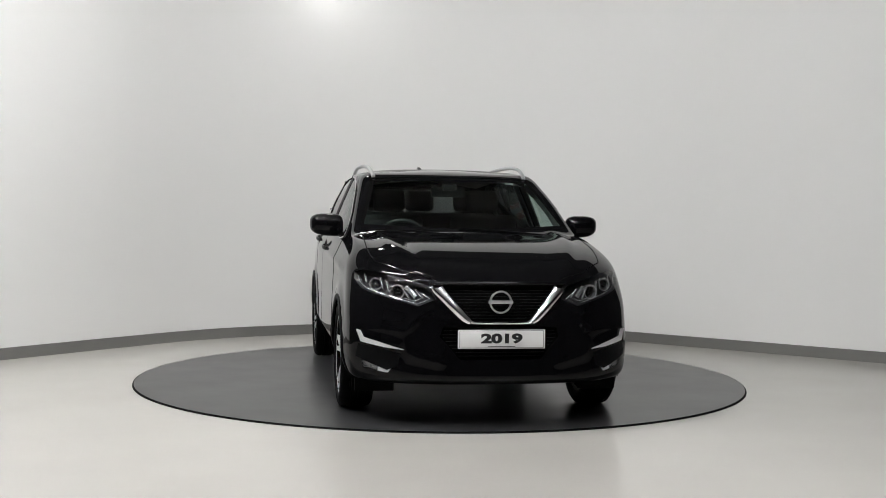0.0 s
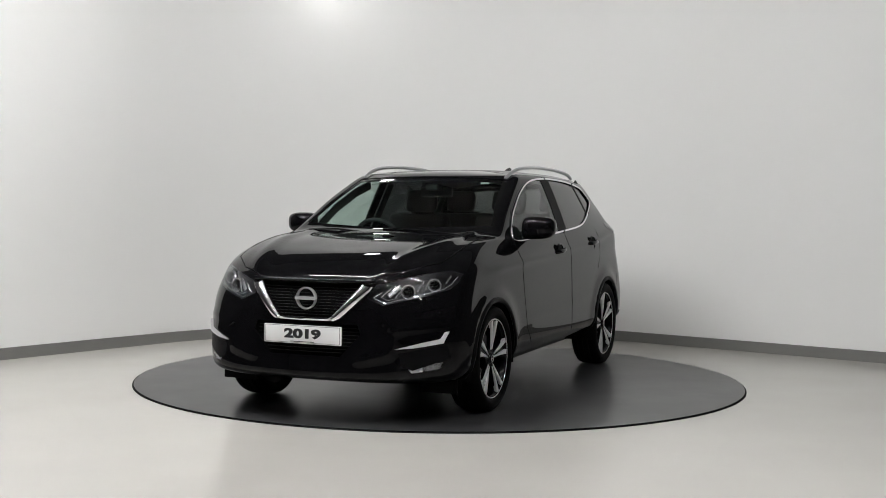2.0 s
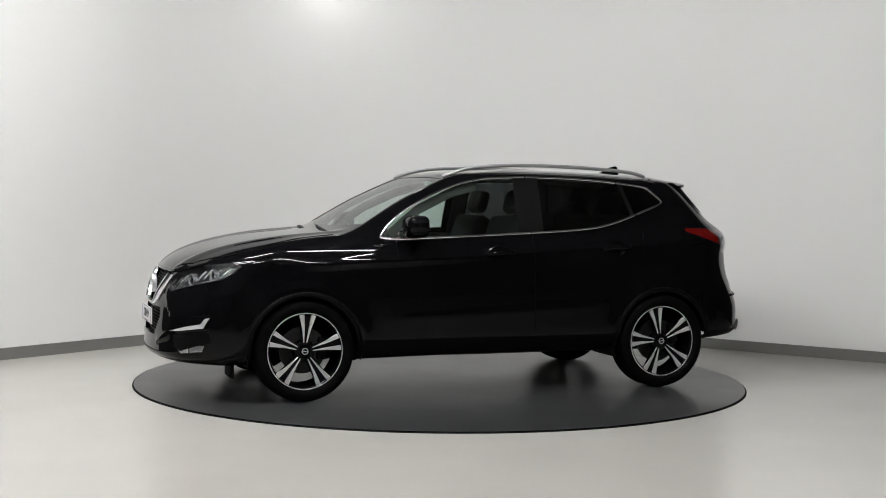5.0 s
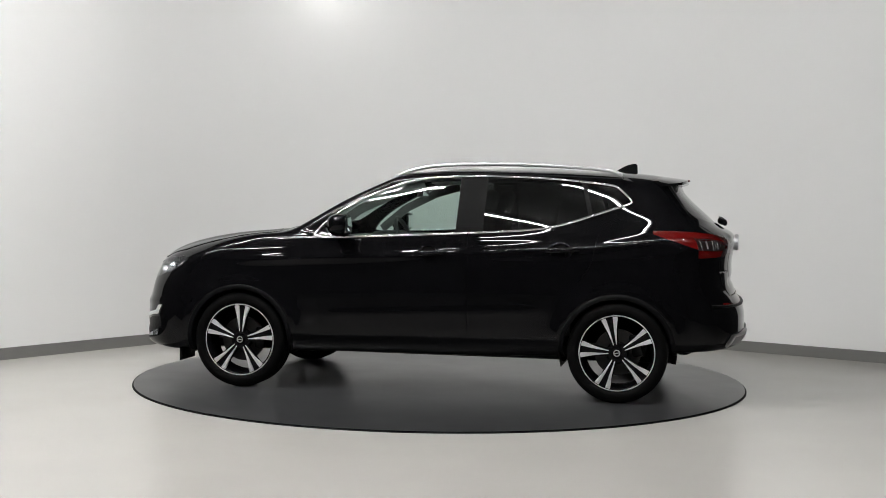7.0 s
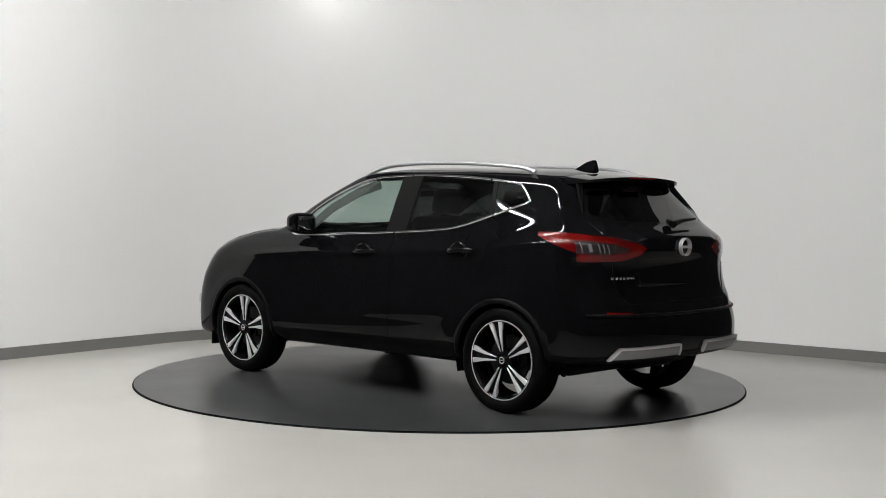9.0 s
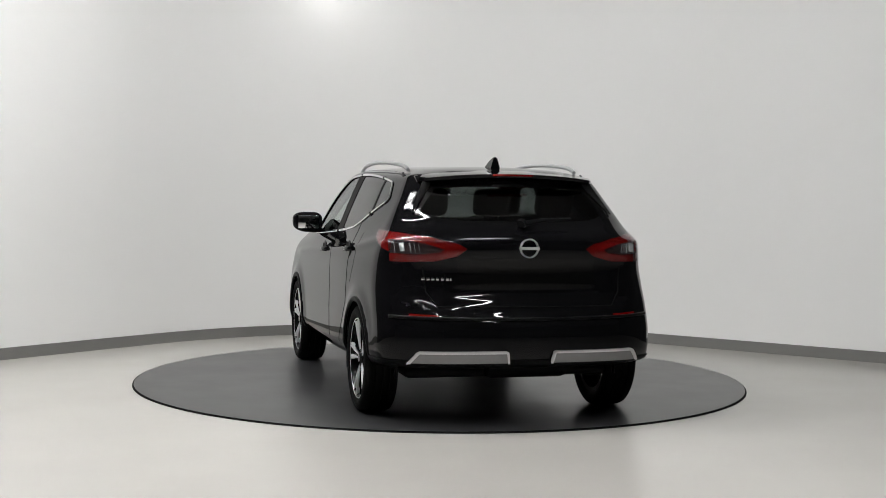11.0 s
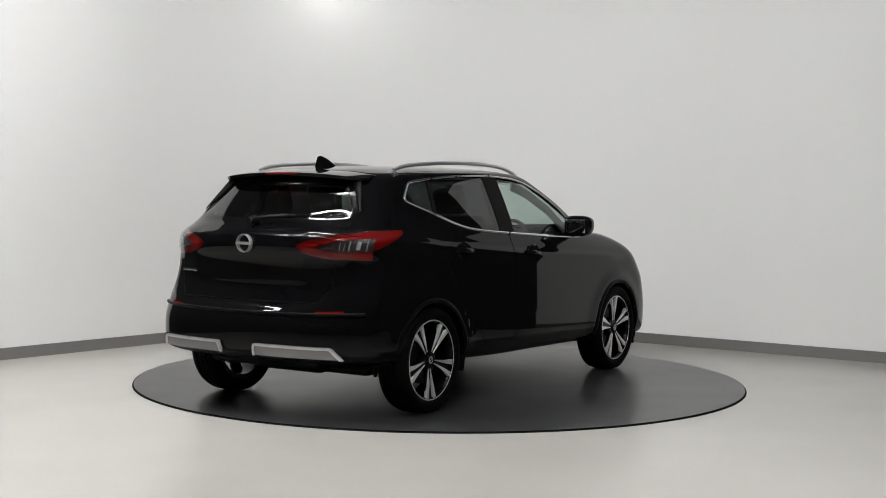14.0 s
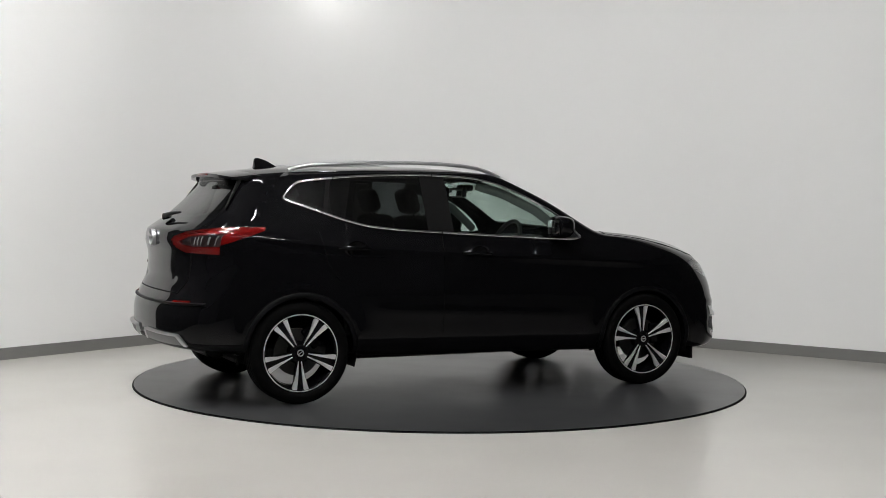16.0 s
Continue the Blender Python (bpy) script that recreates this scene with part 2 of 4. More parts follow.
# ---- the car's skin: rings that run from nose to tail, stacked from sill to roof ----
RINGS = []


def ring(xf, zf, fc, w, zm, rc, xr, zr, bow=0.35, power=5.0, rbow=0.36, rpower=6.0, xm=-0.15, soft=0.05):
    """One half ring: nose (xf, zf), front corner fc, half width w at height zm amidships, rear corner rc, tail (xr, zr)."""
    pts, n = [], 70
    for i in range(n + 1):
        q = i / n
        pts.append((xf - (xf - fc[0]) * (bow * q ** 2 + (1 - bow) * q ** power), fc[1] * q, zf + (fc[2] - zf) * q ** 2))
    for i in range(1, 2 * n + 1):
        x = fc[0] + (rc[0] - fc[0]) * i / (2 * n)
        if x > xm:
            k = (x - xm) / (fc[0] - xm)
            pts.append((x, w - (w - fc[1]) * k ** 2.6, zm + (fc[2] - zm) * k ** 1.6))
        else:
            k = (xm - x) / (xm - rc[0])
            pts.append((x, w - (w - rc[1]) * k ** 2.8, zm + (rc[2] - zm) * k ** 1.8))
    for i in range(1, n + 1):
        q = 1 - i / n
        pts.append((xr - (xr - rc[0]) * (rbow * q ** 2 + (1 - rbow) * q ** rpower), rc[1] * q, zr + (rc[2] - zr) * q ** 2))
    p = np.array(pts)

    def resample(a, s):
        d = np.concatenate([[0], np.cumsum(np.linalg.norm(np.diff(a, axis=0), axis=1))])
        return np.stack([np.interp(s * d[-1], d, a[:, j]) for j in range(3)], 1), d

    p, d = resample(p, np.linspace(0, 1, 601))
    size = max(1, int(soft / (d[-1] / 600)))
    flip = np.array([1, -1, 1])
    for _ in range(3):
        e = np.concatenate([p[1:size + 1][::-1] * flip, p, p[-size - 1:-1][::-1] * flip])
        c = np.cumsum(np.concatenate([np.zeros((1, 3)), e]), axis=0)
        p = (c[2 * size + 1:] - c[:-2 * size - 1]) / (2 * size + 1)
    near = lambda c: int(np.argmin(np.abs(p[:, 0] - c[0]) + np.abs(p[:, 1] - c[1])))
    i0, i1 = near(fc), near(rc)
    a, b, c = p[:i0 + 1], p[i0:i1 + 1], p[i1:]
    line = np.concatenate([resample(a, np.linspace(0, 1, 27))[0][:-1], resample(b, np.linspace(0, 1, 67))[0][:-1], resample(c, np.linspace(0, 1, 27))[0]])
    line[0, 1] = line[-1, 1] = 0
    RINGS.append(line)


def stack_rings():
    ring(2.08, 0.245, (1.80, 0.70, 0.235), 0.74, 0.272, (-1.76, 0.70, 0.345), -1.98, 0.350)
    ring(2.20, 0.255, (1.84, 0.83, 0.250), 0.82, 0.280, (-1.80, 0.83, 0.362), -2.07, 0.362)
    ring(2.245, 0.295, (1.87, 0.865, 0.30), 0.865, 0.33, (-1.89, 0.852, 0.39), -2.13, 0.385)
    ring(2.235, 0.36, (1.87, 0.875, 0.38), 0.888, 0.40, (-1.895, 0.862, 0.46), -2.16, 0.455)
    ring(2.225, 0.47, (1.87, 0.878, 0.48), 0.889, 0.49, (-1.895, 0.862, 0.55), -2.16, 0.55)
    ring(2.215, 0.58, (1.85, 0.878, 0.58), 0.889, 0.60, (-1.865, 0.862, 0.64), -2.145, 0.63)
    ring(2.195, 0.70, (1.82, 0.876, 0.70), 0.888, 0.72, (-1.83, 0.862, 0.73), -2.10, 0.70)
    ring(2.165, 0.79, (1.76, 0.868, 0.80), 0.886, 0.82, (-1.785, 0.858, 0.83), -2.066, 0.80)
    ring(2.135, 0.842, (1.67, 0.858, 0.905), 0.884, 0.91, (-1.765, 0.845, 0.93), -2.06, 0.94)
    ring(2.05, 0.915, (1.58, 0.838, 0.97), 0.872, 0.965, (-1.775, 0.838, 1.01), -2.085, 1.045)
    ring(1.84, 0.998, (1.42, 0.80, 1.036), 0.858, 1.01, (-1.79, 0.818, 1.08), -2.075, 1.10)
    ring(1.46, 1.074, (1.20, 0.78, 1.084), 0.846, 1.05, (-1.75, 0.785, 1.14), -2.03, 1.15)
    ring(1.085, 1.115, (1.02, 0.775, 1.100), 0.828, 1.09, (-1.69, 0.75, 1.20), -1.955, 1.195, power=3, soft=0.03)
    ring(0.86, 1.226, (0.82, 0.738, 1.205), 0.796, 1.18, (-1.65, 0.712, 1.268), -1.895, 1.25, power=3, soft=0.025)
    ring(0.645, 1.347, (0.61, 0.700, 1.330), 0.749, 1.30, (-1.60, 0.662, 1.355), -1.80, 1.335, power=3, soft=0.025)
    ring(0.42, 1.453, (0.375, 0.658, 1.442), 0.697, 1.42, (-1.54, 0.617, 1.44), -1.72, 1.42, power=3, soft=0.025)
    ring(0.29, 1.507, (0.235, 0.630, 1.502), 0.661, 1.495, (-1.49, 0.582, 1.488), -1.70, 1.475, power=3, soft=0.025)
    ring(0.22, 1.527, (0.14, 0.595, 1.528), 0.63, 1.525, (-1.40, 0.525, 1.510), -1.66, 1.50, power=3, soft=0.03)
    ring(0.08, 1.548, (-0.1, 0.45, 1.538), 0.51, 1.552, (-1.30, 0.42, 1.535), -1.56, 1.525, power=3, soft=0.03)
    ring(-0.20, 1.563, (-0.3, 0.22, 1.560), 0.25, 1.570, (-1.10, 0.20, 1.555), -1.30, 1.55, power=3, soft=0.02)
    ring(-0.30, 1.567, (-0.35, 0.004, 1.567), 0.005, 1.574, (-1.05, 0.004, 1.560), -1.15, 1.558, soft=0.01)


def pchip(t, y, ts):
    """Smooth curve through the rings with no overshoot."""
    h = np.diff(t)[:, None, None]
    d = np.diff(y, axis=0) / h
    m = np.zeros_like(y)
    same = d[:-1] * d[1:] > 0
    w1, w2 = 2 * h[1:] + h[:-1], h[1:] + 2 * h[:-1]
    with np.errstate(divide="ignore", invalid="ignore"):
        m[1:-1] = np.where(same, (w1 + w2) / (w1 / d[:-1] + w2 / d[1:]), 0)
    m[0], m[-1] = d[0], d[-1]
    k = np.clip(np.searchsorted(t, ts, side="right") - 1, 0, len(t) - 2)
    s = ((ts - t[k]) / (t[k + 1] - t[k]))[:, None, None]
    hk = h[k]
    return (1 + 2 * s) * (1 - s) ** 2 * y[k] + s * (1 - s) ** 2 * hk * m[k] + s * s * (3 - 2 * s) * y[k + 1] + s * s * (s - 1) * hk * m[k + 1]


stack_rings()
_R = np.array(RINGS)
_T = np.concatenate([[0], np.cumsum(np.linalg.norm(np.diff(_R, axis=0), axis=2).mean(axis=1))])
_TS = np.concatenate([np.linspace(_T[i], _T[i + 1], 7)[:-1] for i in range(len(_T) - 1)] + [[_T[-1]]])
SKIN = pchip(_T, _R, _TS)
for _ in range(5):
    SKIN[1:-1] = (SKIN[:-2] + 2 * SKIN[1:-1] + SKIN[2:]) / 4


def press_lines(skin):
    """Pressed lines: bonnet crests, the shoulder line, the hollow of the doors and the swell over the wheels."""
    x, y, z = skin[..., 0].copy(), skin[..., 1].copy(), skin[..., 2].copy()
    bell = lambda d, w: np.exp(-(d / w) ** 2)
    crest = np.interp(x, [1.05, 1.5, 2.0, 2.15], [0.60, 0.575, 0.46, 0.38])
    skin[..., 2] += 0.014 * bell(y - crest, 0.05) * np.clip((x - 0.98) / 0.1, 0, 1) * (z > 0.84)
    flank = np.clip((y - 0.6) / 0.15, 0, 1) * np.clip((z - 0.3) / 0.1, 0, 1)
    line = np.interp(x, [-1.7, -1.16, -0.02, 0.67, 1.3], [1.10, 1.035, 0.965, 0.935, 0.90])
    skin[..., 1] += flank * 0.009 * bell(z - line, 0.030) * np.clip((1.5 - x) / 0.3, 0, 1)
    low = np.interp(x, [-0.9, 0.7], [0.60, 0.53])
    skin[..., 1] += flank * 0.0015 * bell(z - low, 0.035) * np.clip((x + 0.95) / 0.3, 0, 1) * np.clip((0.9 - x) / 0.3, 0, 1)
    def ridge(pts):
        best = np.full(x.shape, 9.0)
        for (y0, z0), (y1, z1) in zip(pts, pts[1:]):
            k = np.clip(((y - y0) * (y1 - y0) + (z - z0) * (z1 - z0)) / ((y1 - y0) ** 2 + (z1 - z0) ** 2), 0, 1)
            best = np.minimum(best, np.hypot(y - y0 - k * (y1 - y0), z - z0 - k * (z1 - z0)))
        return best
    nose, tail = np.clip((x - 1.5) / 0.2, 0, 1), np.clip((-1.5 - x) / 0.2, 0, 1)
    skin[..., 0] += nose * 0.009 * bell(ridge([(0.43, 0.70), (0.57, 0.56), (0.53, 0.43), (0.36, 0.385)]), 0.028)
    skin[..., 0] += nose * 0.008 * bell(ridge([(0.57, 0.575), (0.82, 0.60)]), 0.026)
    skin[..., 0] -= nose * 0.007 * bell(ridge([(0.62, 0.42), (0.80, 0.44)]), 0.04)
    skin[..., 0] -= tail * 0.010 * bell(ridge([(0.0, 1.125), (0.40, 1.115)]), 0.022)
    skin[..., 0] -= tail * 0.010 * bell(ridge([(0.70, 0.93), (0.72, 0.76), (0.60, 0.70)]), 0.028)
    skin[..., 0] += tail * 0.010 * bell(ridge([(0.0, 0.80), (0.42, 0.80)]), 0.025)
    for cx in (1.323, -1.323):
        r = np.hypot(x - cx, z - 0.335)
        skin[..., 1] += flank * 0.012 * bell(r - 0.40, 0.055) * (z < 0.86)


press_lines(SKIN)
_DU, _DV = np.gradient(SKIN, axis=0), np.gradient(SKIN, axis=1)
_DV[:, 0, [0, 2]] = 0
_DV[:, -1, [0, 2]] = 0
_DV[:, 0, 1], _DV[:, -1, 1] = 1, -1
NORM = np.cross(_DV, _DU)
NORM = -NORM / np.maximum(1e-9, np.linalg.norm(NORM, axis=2, keepdims=True))
_mid = SKIN.shape[1] // 2
if NORM[20, _mid, 1] < 0:
    NORM = -NORM


def side_point(x, z, proud=0.0, lo=0.3):
    """The place on the car's flank at a given length and height."""
    pts = []
    for i in range(SKIN.shape[0]):
        s = SKIN[i, 14:107]
        if s[0, 0] >= x >= s[-1, 0]:
            pts.append([np.interp(-x, -s[:, 0], s[:, j]) for j in (1, 2)] + [np.interp(-x, -s[:, 0], NORM[i, 14:107, j]) for j in range(3)])
    pts = np.array(pts)
    keep = pts[:, 0] > lo
    pts = pts[keep]
    v = [np.interp(z, pts[:, 1], pts[:, j]) for j in (0, 2, 3, 4)]
    nrm = Vector(v[1:]).normalized()
    return Vector((x, v[0], z)) + nrm * proud


def end_point(y, z, front=True, proud=0.0):
    """The place on the car's nose or tail at a given breadth and height."""
    pts = []
    for i in range(103):
        s, nn = (SKIN[i, :46], NORM[i, :46]) if front else (SKIN[i, -46:][::-1], NORM[i, -46:][::-1])
        if s[-1, 1] >= abs(y):
            pts.append([np.interp(abs(y), s[:, 1], s[:, j]) for j in (0, 2)] + [np.interp(abs(y), s[:, 1], nn[:, j]) for j in range(3)])
    pts = np.array(pts)
    v = [np.interp(z, pts[:, 1], pts[:, j]) for j in (0, 2, 3, 4)]
    nrm = Vector(v[1:]).normalized()
    if y < 0:
        nrm.y = -nrm.y
    return Vector((v[0], y, z)) + nrm * proud


def skin_faces():
    v = np.concatenate([SKIN, NORM], axis=2)
    return [(tuple(v[i, j]), tuple(v[i, j + 1]), tuple(v[i + 1, j + 1]), tuple(v[i + 1, j])) for i in range(v.shape[0] - 1) for j in range(v.shape[1] - 1)]


def cut(faces, outline, axes, allowed=None):
    """Cuts faces along a convex outline seen along one axis: (what lies within, the rest)."""
    o = np.array(outline, float)
    if np.sum(o[:, 0] * np.roll(o[:, 1], -1) - np.roll(o[:, 0], -1) * o[:, 1]) < 0:
        o = o[::-1]
    lines = []
    for p, q in zip(o, np.roll(o, -1, axis=0)):
        n = np.array([-(q - p)[1], (q - p)[0]])
        n = n / np.linalg.norm(n)
        lines.append((n[0], n[1], -float(n @ p)))
    a, b = axes
    inside, rest = [], []
    lo, hi = o.min(axis=0), o.max(axis=0)
    for f in faces:
        us, vs = [p[a] for p in f], [p[b] for p in f]
        if max(us) < lo[0] or min(us) > hi[0] or max(vs) < lo[1] or min(vs) > hi[1] or (allowed and not allowed(f)):
            rest.append(f)
            continue
        cur = f
        for l0, l1, l2 in lines:
            d = [l0 * p[a] + l1 * p[b] + l2 for p in cur]
            if min(d) >= -1e-6:
                continue
            if max(d) <= 1e-6:
                rest.append(cur)
                cur = None
                break
            keep, drop = [], []
            for i in range(len(cur)):
                p, q, dp, dq = cur[i], cur[(i + 1) % len(cur)], d[i], d[(i + 1) % len(cur)]
                (keep if dp >= 0 else drop).append(p)
                if (dp >= 0) != (dq >= 0):
                    s = dp / (dp - dq)
                    m = tuple(x + (y - x) * s for x, y in zip(p, q))
                    keep.append(m)
                    drop.append(m)
            if len(drop) > 2:
                rest.append(tuple(drop))
            cur = tuple(keep)
            if len(cur) < 3:
                cur = None
                break
        if cur:
            inside.append(cur)
    return inside, rest


def skin_mesh(name, faces, sides=(1,), depth=0.0, lip=0.0):
    """A mesh of skin faces with the skin's own normals; depth moves it along them. lip turns its open edges inward."""
    verts, index, polys, normals = [], {}, [], []
    for sgn in sides:
        for f in faces:
            ids = []
            for p in f:
                q = [p[0] + depth * p[3], sgn * (p[1] + depth * p[4]), p[2] + depth * p[5]]
                key = (round(q[0], 5), round(q[1], 5), round(q[2], 5))
                if key not in index:
                    index[key] = len(verts)
                    verts.append(q)
                    normals.append((p[3], sgn * p[4], p[5]))
                if index[key] not in ids:
                    ids.append(index[key])
            if len(ids) > 2:
                polys.append(ids if sgn > 0 else ids[::-1])
    if lip:
        count = {}
        for f in polys:
            for a, b in zip(f, f[1:] + f[:1]):
                count[(min(a, b), max(a, b))] = count.get((min(a, b), max(a, b)), 0) + 1
        inner = {}
        for f in polys[:]:
            for a, b in zip(f, f[1:] + f[:1]):
                if count[(min(a, b), max(a, b))] == 1 and not (abs(verts[a][1]) < 1e-4 and abs(verts[b][1]) < 1e-4):
                    for k in (a, b):
                        if k not in inner:
                            inner[k] = len(verts)
                            verts.append([verts[k][j] - lip * normals[k][j] for j in range(3)])
                            normals.append(normals[k])
                    polys.append([b, a, inner[a], inner[b]])
    me = bpy.data.meshes.new(name)
    me.from_pydata(verts, [], polys)
    me.update()
    me.polygons.foreach_set("use_smooth", [True] * len(me.polygons))
    me.normals_split_custom_set_from_vertices([Vector(n).normalized() if any(n) else Vector((0, 0, 1)) for n in normals])
    return me


# outlines seen from the side (length, height) and from the ends (breadth, height)
DLO_TOP = [(0.80, 1.082), (0.735, 1.165), (0.61, 1.262), (0.38, 1.382), (0.18, 1.455), (-0.01, 1.492), (-0.33, 1.505), (-0.60, 1.500), (-0.80, 1.492), (-1.02, 1.476), (-1.255, 1.45), (-1.30, 1.435), (-1.395, 1.345)]
DLO_LOW = [(-1.385, 1.325), (-1.30, 1.298), (-1.00, 1.195), (-0.83, 1.152), (-0.60, 1.130), (-0.21, 1.108), (0.37, 1.080), (0.74, 1.066)]
DLO = DLO_TOP + DLO_LOW
FRONT_DOOR = [(0.60, 0.37), (0.70, 0.48), (0.77, 0.75), (0.82, 1.06), (0.80, 1.10), (0.735, 1.185), (0.61, 1.282), (0.38, 1.402), (0.18, 1.473), (-0.01, 1.508), (-0.28, 1.519), (-0.30, 1.10), (-0.31, 0.37)]
REAR_DOOR = [(-0.318, 0.37), (-0.308, 1.10), (-0.288, 1.519), (-0.60, 1.515), (-0.80, 1.508), (-1.02, 1.492), (-1.07, 1.45), (-1.165, 1.25), (-1.19, 1.10), (-1.14, 0.90), (-1.00, 0.74), (-0.92, 0.60), (-0.89, 0.37)]
WINDSCREEN = [(-0.735, 1.108), (-0.4, 1.122), (0.4, 1.122), (0.735, 1.108), (0.582, 1.487), (0.3, 1.503), (-0.3, 1.503), (-0.582, 1.487)]
BACKLIGHT = [(-0.30, 1.20), (0.30, 1.20), (0.46, 1.208), (0.625, 1.245), (0.615, 1.29), (0.50, 1.425), (0.3, 1.45), (-0.3, 1.45)]
HEADLAMP = [(0.375, 0.756), (0.48, 0.712), (0.72, 0.774), (0.797, 0.804), (0.826, 0.85), (0.828, 0.893), (0.775, 0.914), (0.66, 0.896), (0.53, 0.863), (0.42, 0.832)]
GRILLE = [(-0.40, 0.836), (0.40, 0.836), (0.30, 0.72), (0.185, 0.612), (-0.185, 0.612), (-0.30, 0.72)]
LOWGRILLE = [(-0.34, 0.595), (0.34, 0.595), (0.36, 0.54), (0.24, 0.405), (-0.24, 0.405), (-0.36, 0.54)]
TAIL = [(0.365, 1.055), (0.42, 1.085), (0.56, 1.118), (0.72, 1.145), (0.88, 1.165), (0.90, 0.99), (0.78, 0.972), (0.55, 0.978), (0.42, 1.01)]
FOGLAMP = [(0.622, 0.364), (0.655, 0.319), (0.79, 0.337), (0.802, 0.380)]
ARCH_R = 0.363


def circle(cx, cz, r, n=56):
    return [(cx + r * math.cos(2 * math.pi * i / n), cz + r * math.sin(2 * math.pi * i / n)) for i in range(n)]


def build_body(car):
    S = skin_faces()
    flank = lambda f: min(p[1] for p in f) > 0.35
    front = lambda f: max(p[0] for p in f) > 0 and f[0][3] > 0.02
    nose = lambda f: min(p[0] for p in f) > 1.3
    tail = lambda f: max(p[0] for p in f) < -1.3
    both = (1, -1)
    side_l, side_r = (1,), (-1,)

    # wheel openings
    for cx in (1.323, -1.323):
        _, S = cut(S, circle(cx, 0.335, ARCH_R), (0, 2), flank)
    # side windows, three panes a side behind a bright frame
    panes, S = cut(S, DLO, (0, 2), flank)
    front_pane, panes = cut(panes, [(1.0, 1.0), (-0.205, 1.0), (-0.225, 1.6), (1.0, 1.6)], (0, 2))
    pillar_b, panes = cut(panes, [(-0.205, 1.0), (-0.395, 1.0), (-0.41, 1.6), (-0.225, 1.6)], (0, 2))
    rear_pane, panes = cut(panes, [(-0.395, 1.0), (-1.135, 1.15), (-1.02, 1.6), (-0.41, 1.6)], (0, 2))
    pillar_c, quarter = cut(panes, [(-1.135, 1.15), (-1.165, 1.15), (-1.05, 1.6), (-1.02, 1.6)], (0, 2))
    screen, S = cut(S, WINDSCREEN, (1, 2), front)
    back, S = cut(S, BACKLIGHT, (1, 2), tail)
    lamp, S = cut(S, HEADLAMP, (1, 2), nose)
    grille, S = cut(S, GRILLE, (1, 2), nose)
    lowgrille, S = cut(S, LOWGRILLE, (1, 2), nose)
    fog, S = cut(S, FOGLAMP, (1, 2), nose)
    light, S = cut(S, TAIL, (1, 2), tail)
    light, spare = cut(light, [(-2.5, 0.8), (-1.842, 0.8), (-1.842, 1.3), (-2.5, 1.3)], (0, 2))
    wrap, spare = cut(spare, [(-1.842, 1.030), (-1.545, 1.128), (-1.530, 1.20), (-1.842, 1.25)], (0, 2))
    light, S = light + wrap, S + spare
    door_f, S = cut(S, FRONT_DOOR, (0, 2), flank)
    door_r, S = cut(S, REAR_DOOR, (0, 2), flank)
    high, S = cut(S, [(0.95, 0.840), (2.6, 0.840), (2.6, 1.3), (0.95, 1.3)], (0, 2))
    bonnet, high = cut(high, [(1.10, -0.1), (1.10, 0.716), (1.55, 0.73), (1.80, 0.70), (2.00, 0.54), (2.105, 0.36), (2.16, -0.1)], (0, 1))
    S = S + high
    gate, S = cut(S, [(-0.1, 0.715), (0.54, 0.715), (0.60, 0.80), (0.615, 1.0), (0.665, 1.24), (0.52, 1.44), (0.3, 1.475), (-0.1, 1.475)], (1, 2), tail)
    low, S = cut(S, [(-3, 0.0), (3, 0.0), (3, 0.30), (1.7, 0.33), (-1.69, 0.40), (-1.70, 0.648), (-3, 0.640)], (0, 2))
    bumper_f, S = cut(S, [(1.62, 0.0), (1.62, 0.86), (2.6, 0.86), (2.6, 0.0)], (0, 2))
    bumper_r, S = cut(S, [(-1.70, 0.0), (-1.70, 0.735), (-2.6, 0.735), (-2.6, 0.0)], (0, 2))
    roof, S = cut(S, [(0.35, -0.1), (0.35, 0.575), (-1.75, 0.575), (-1.75, -0.1)], (0, 1), lambda f: min(p[2] for p in f) > 1.44)
    # bright and coloured panels that sit on the skin
    whole = skin_faces()
    on_nose = [f for f in whole if min(p[0] for p in f) > 1.4]
    on_tail = [f for f in whole if max(p[0] for p in f) < -1.4]
    panel = lambda faces, *shapes: [g for sh in shapes for g in cut(faces, sh, (1, 2))[0]]
    blade = panel(on_nose, [(0.565, 0.460), (0.66, 0.468), (0.795, 0.492), (0.785, 0.518), (0.70, 0.497)], [(0.795, 0.492), (0.818, 0.560), (0.802, 0.556), (0.785, 0.518)])
    pocket = panel(on_nose, [(0.58, 0.445), (0.72, 0.465), (0.815, 0.485), (0.83, 0.40), (0.66, 0.335), (0.60, 0.36)])
    skid = panel(on_tail, [(0.138, 0.400), (0.150, 0.452), (0.645, 0.450), (0.690, 0.398)])
    skid_top = panel(on_tail, [(0.150, 0.452), (0.150, 0.465), (0.648, 0.463), (0.645, 0.450)], [(0.645, 0.450), (0.648, 0.463), (0.664, 0.455), (0.710, 0.396), (0.690, 0.398)], [(0.138, 0.400), (0.150, 0.452), (0.150, 0.465), (0.138, 0.458), (0.127, 0.400)])
    fogred = panel(on_tail, [(0.54, 0.654), (0.70, 0.660), (0.70, 0.674), (0.54, 0.668)])
    recess = panel(on_tail, [(-0.1, 0.835), (0.40, 0.835), (0.43, 1.00), (-0.1, 1.00)])
    wing, S = cut(S, [(0.70, 0.0), (0.70, 1.3), (2.6, 1.3), (2.6, 0.0)], (0, 2))

    def put(name, faces, mat, sides, label="", depth=0.0, lip=0.012, parent=car):
        me = skin_mesh(name, faces, sides, depth, lip)
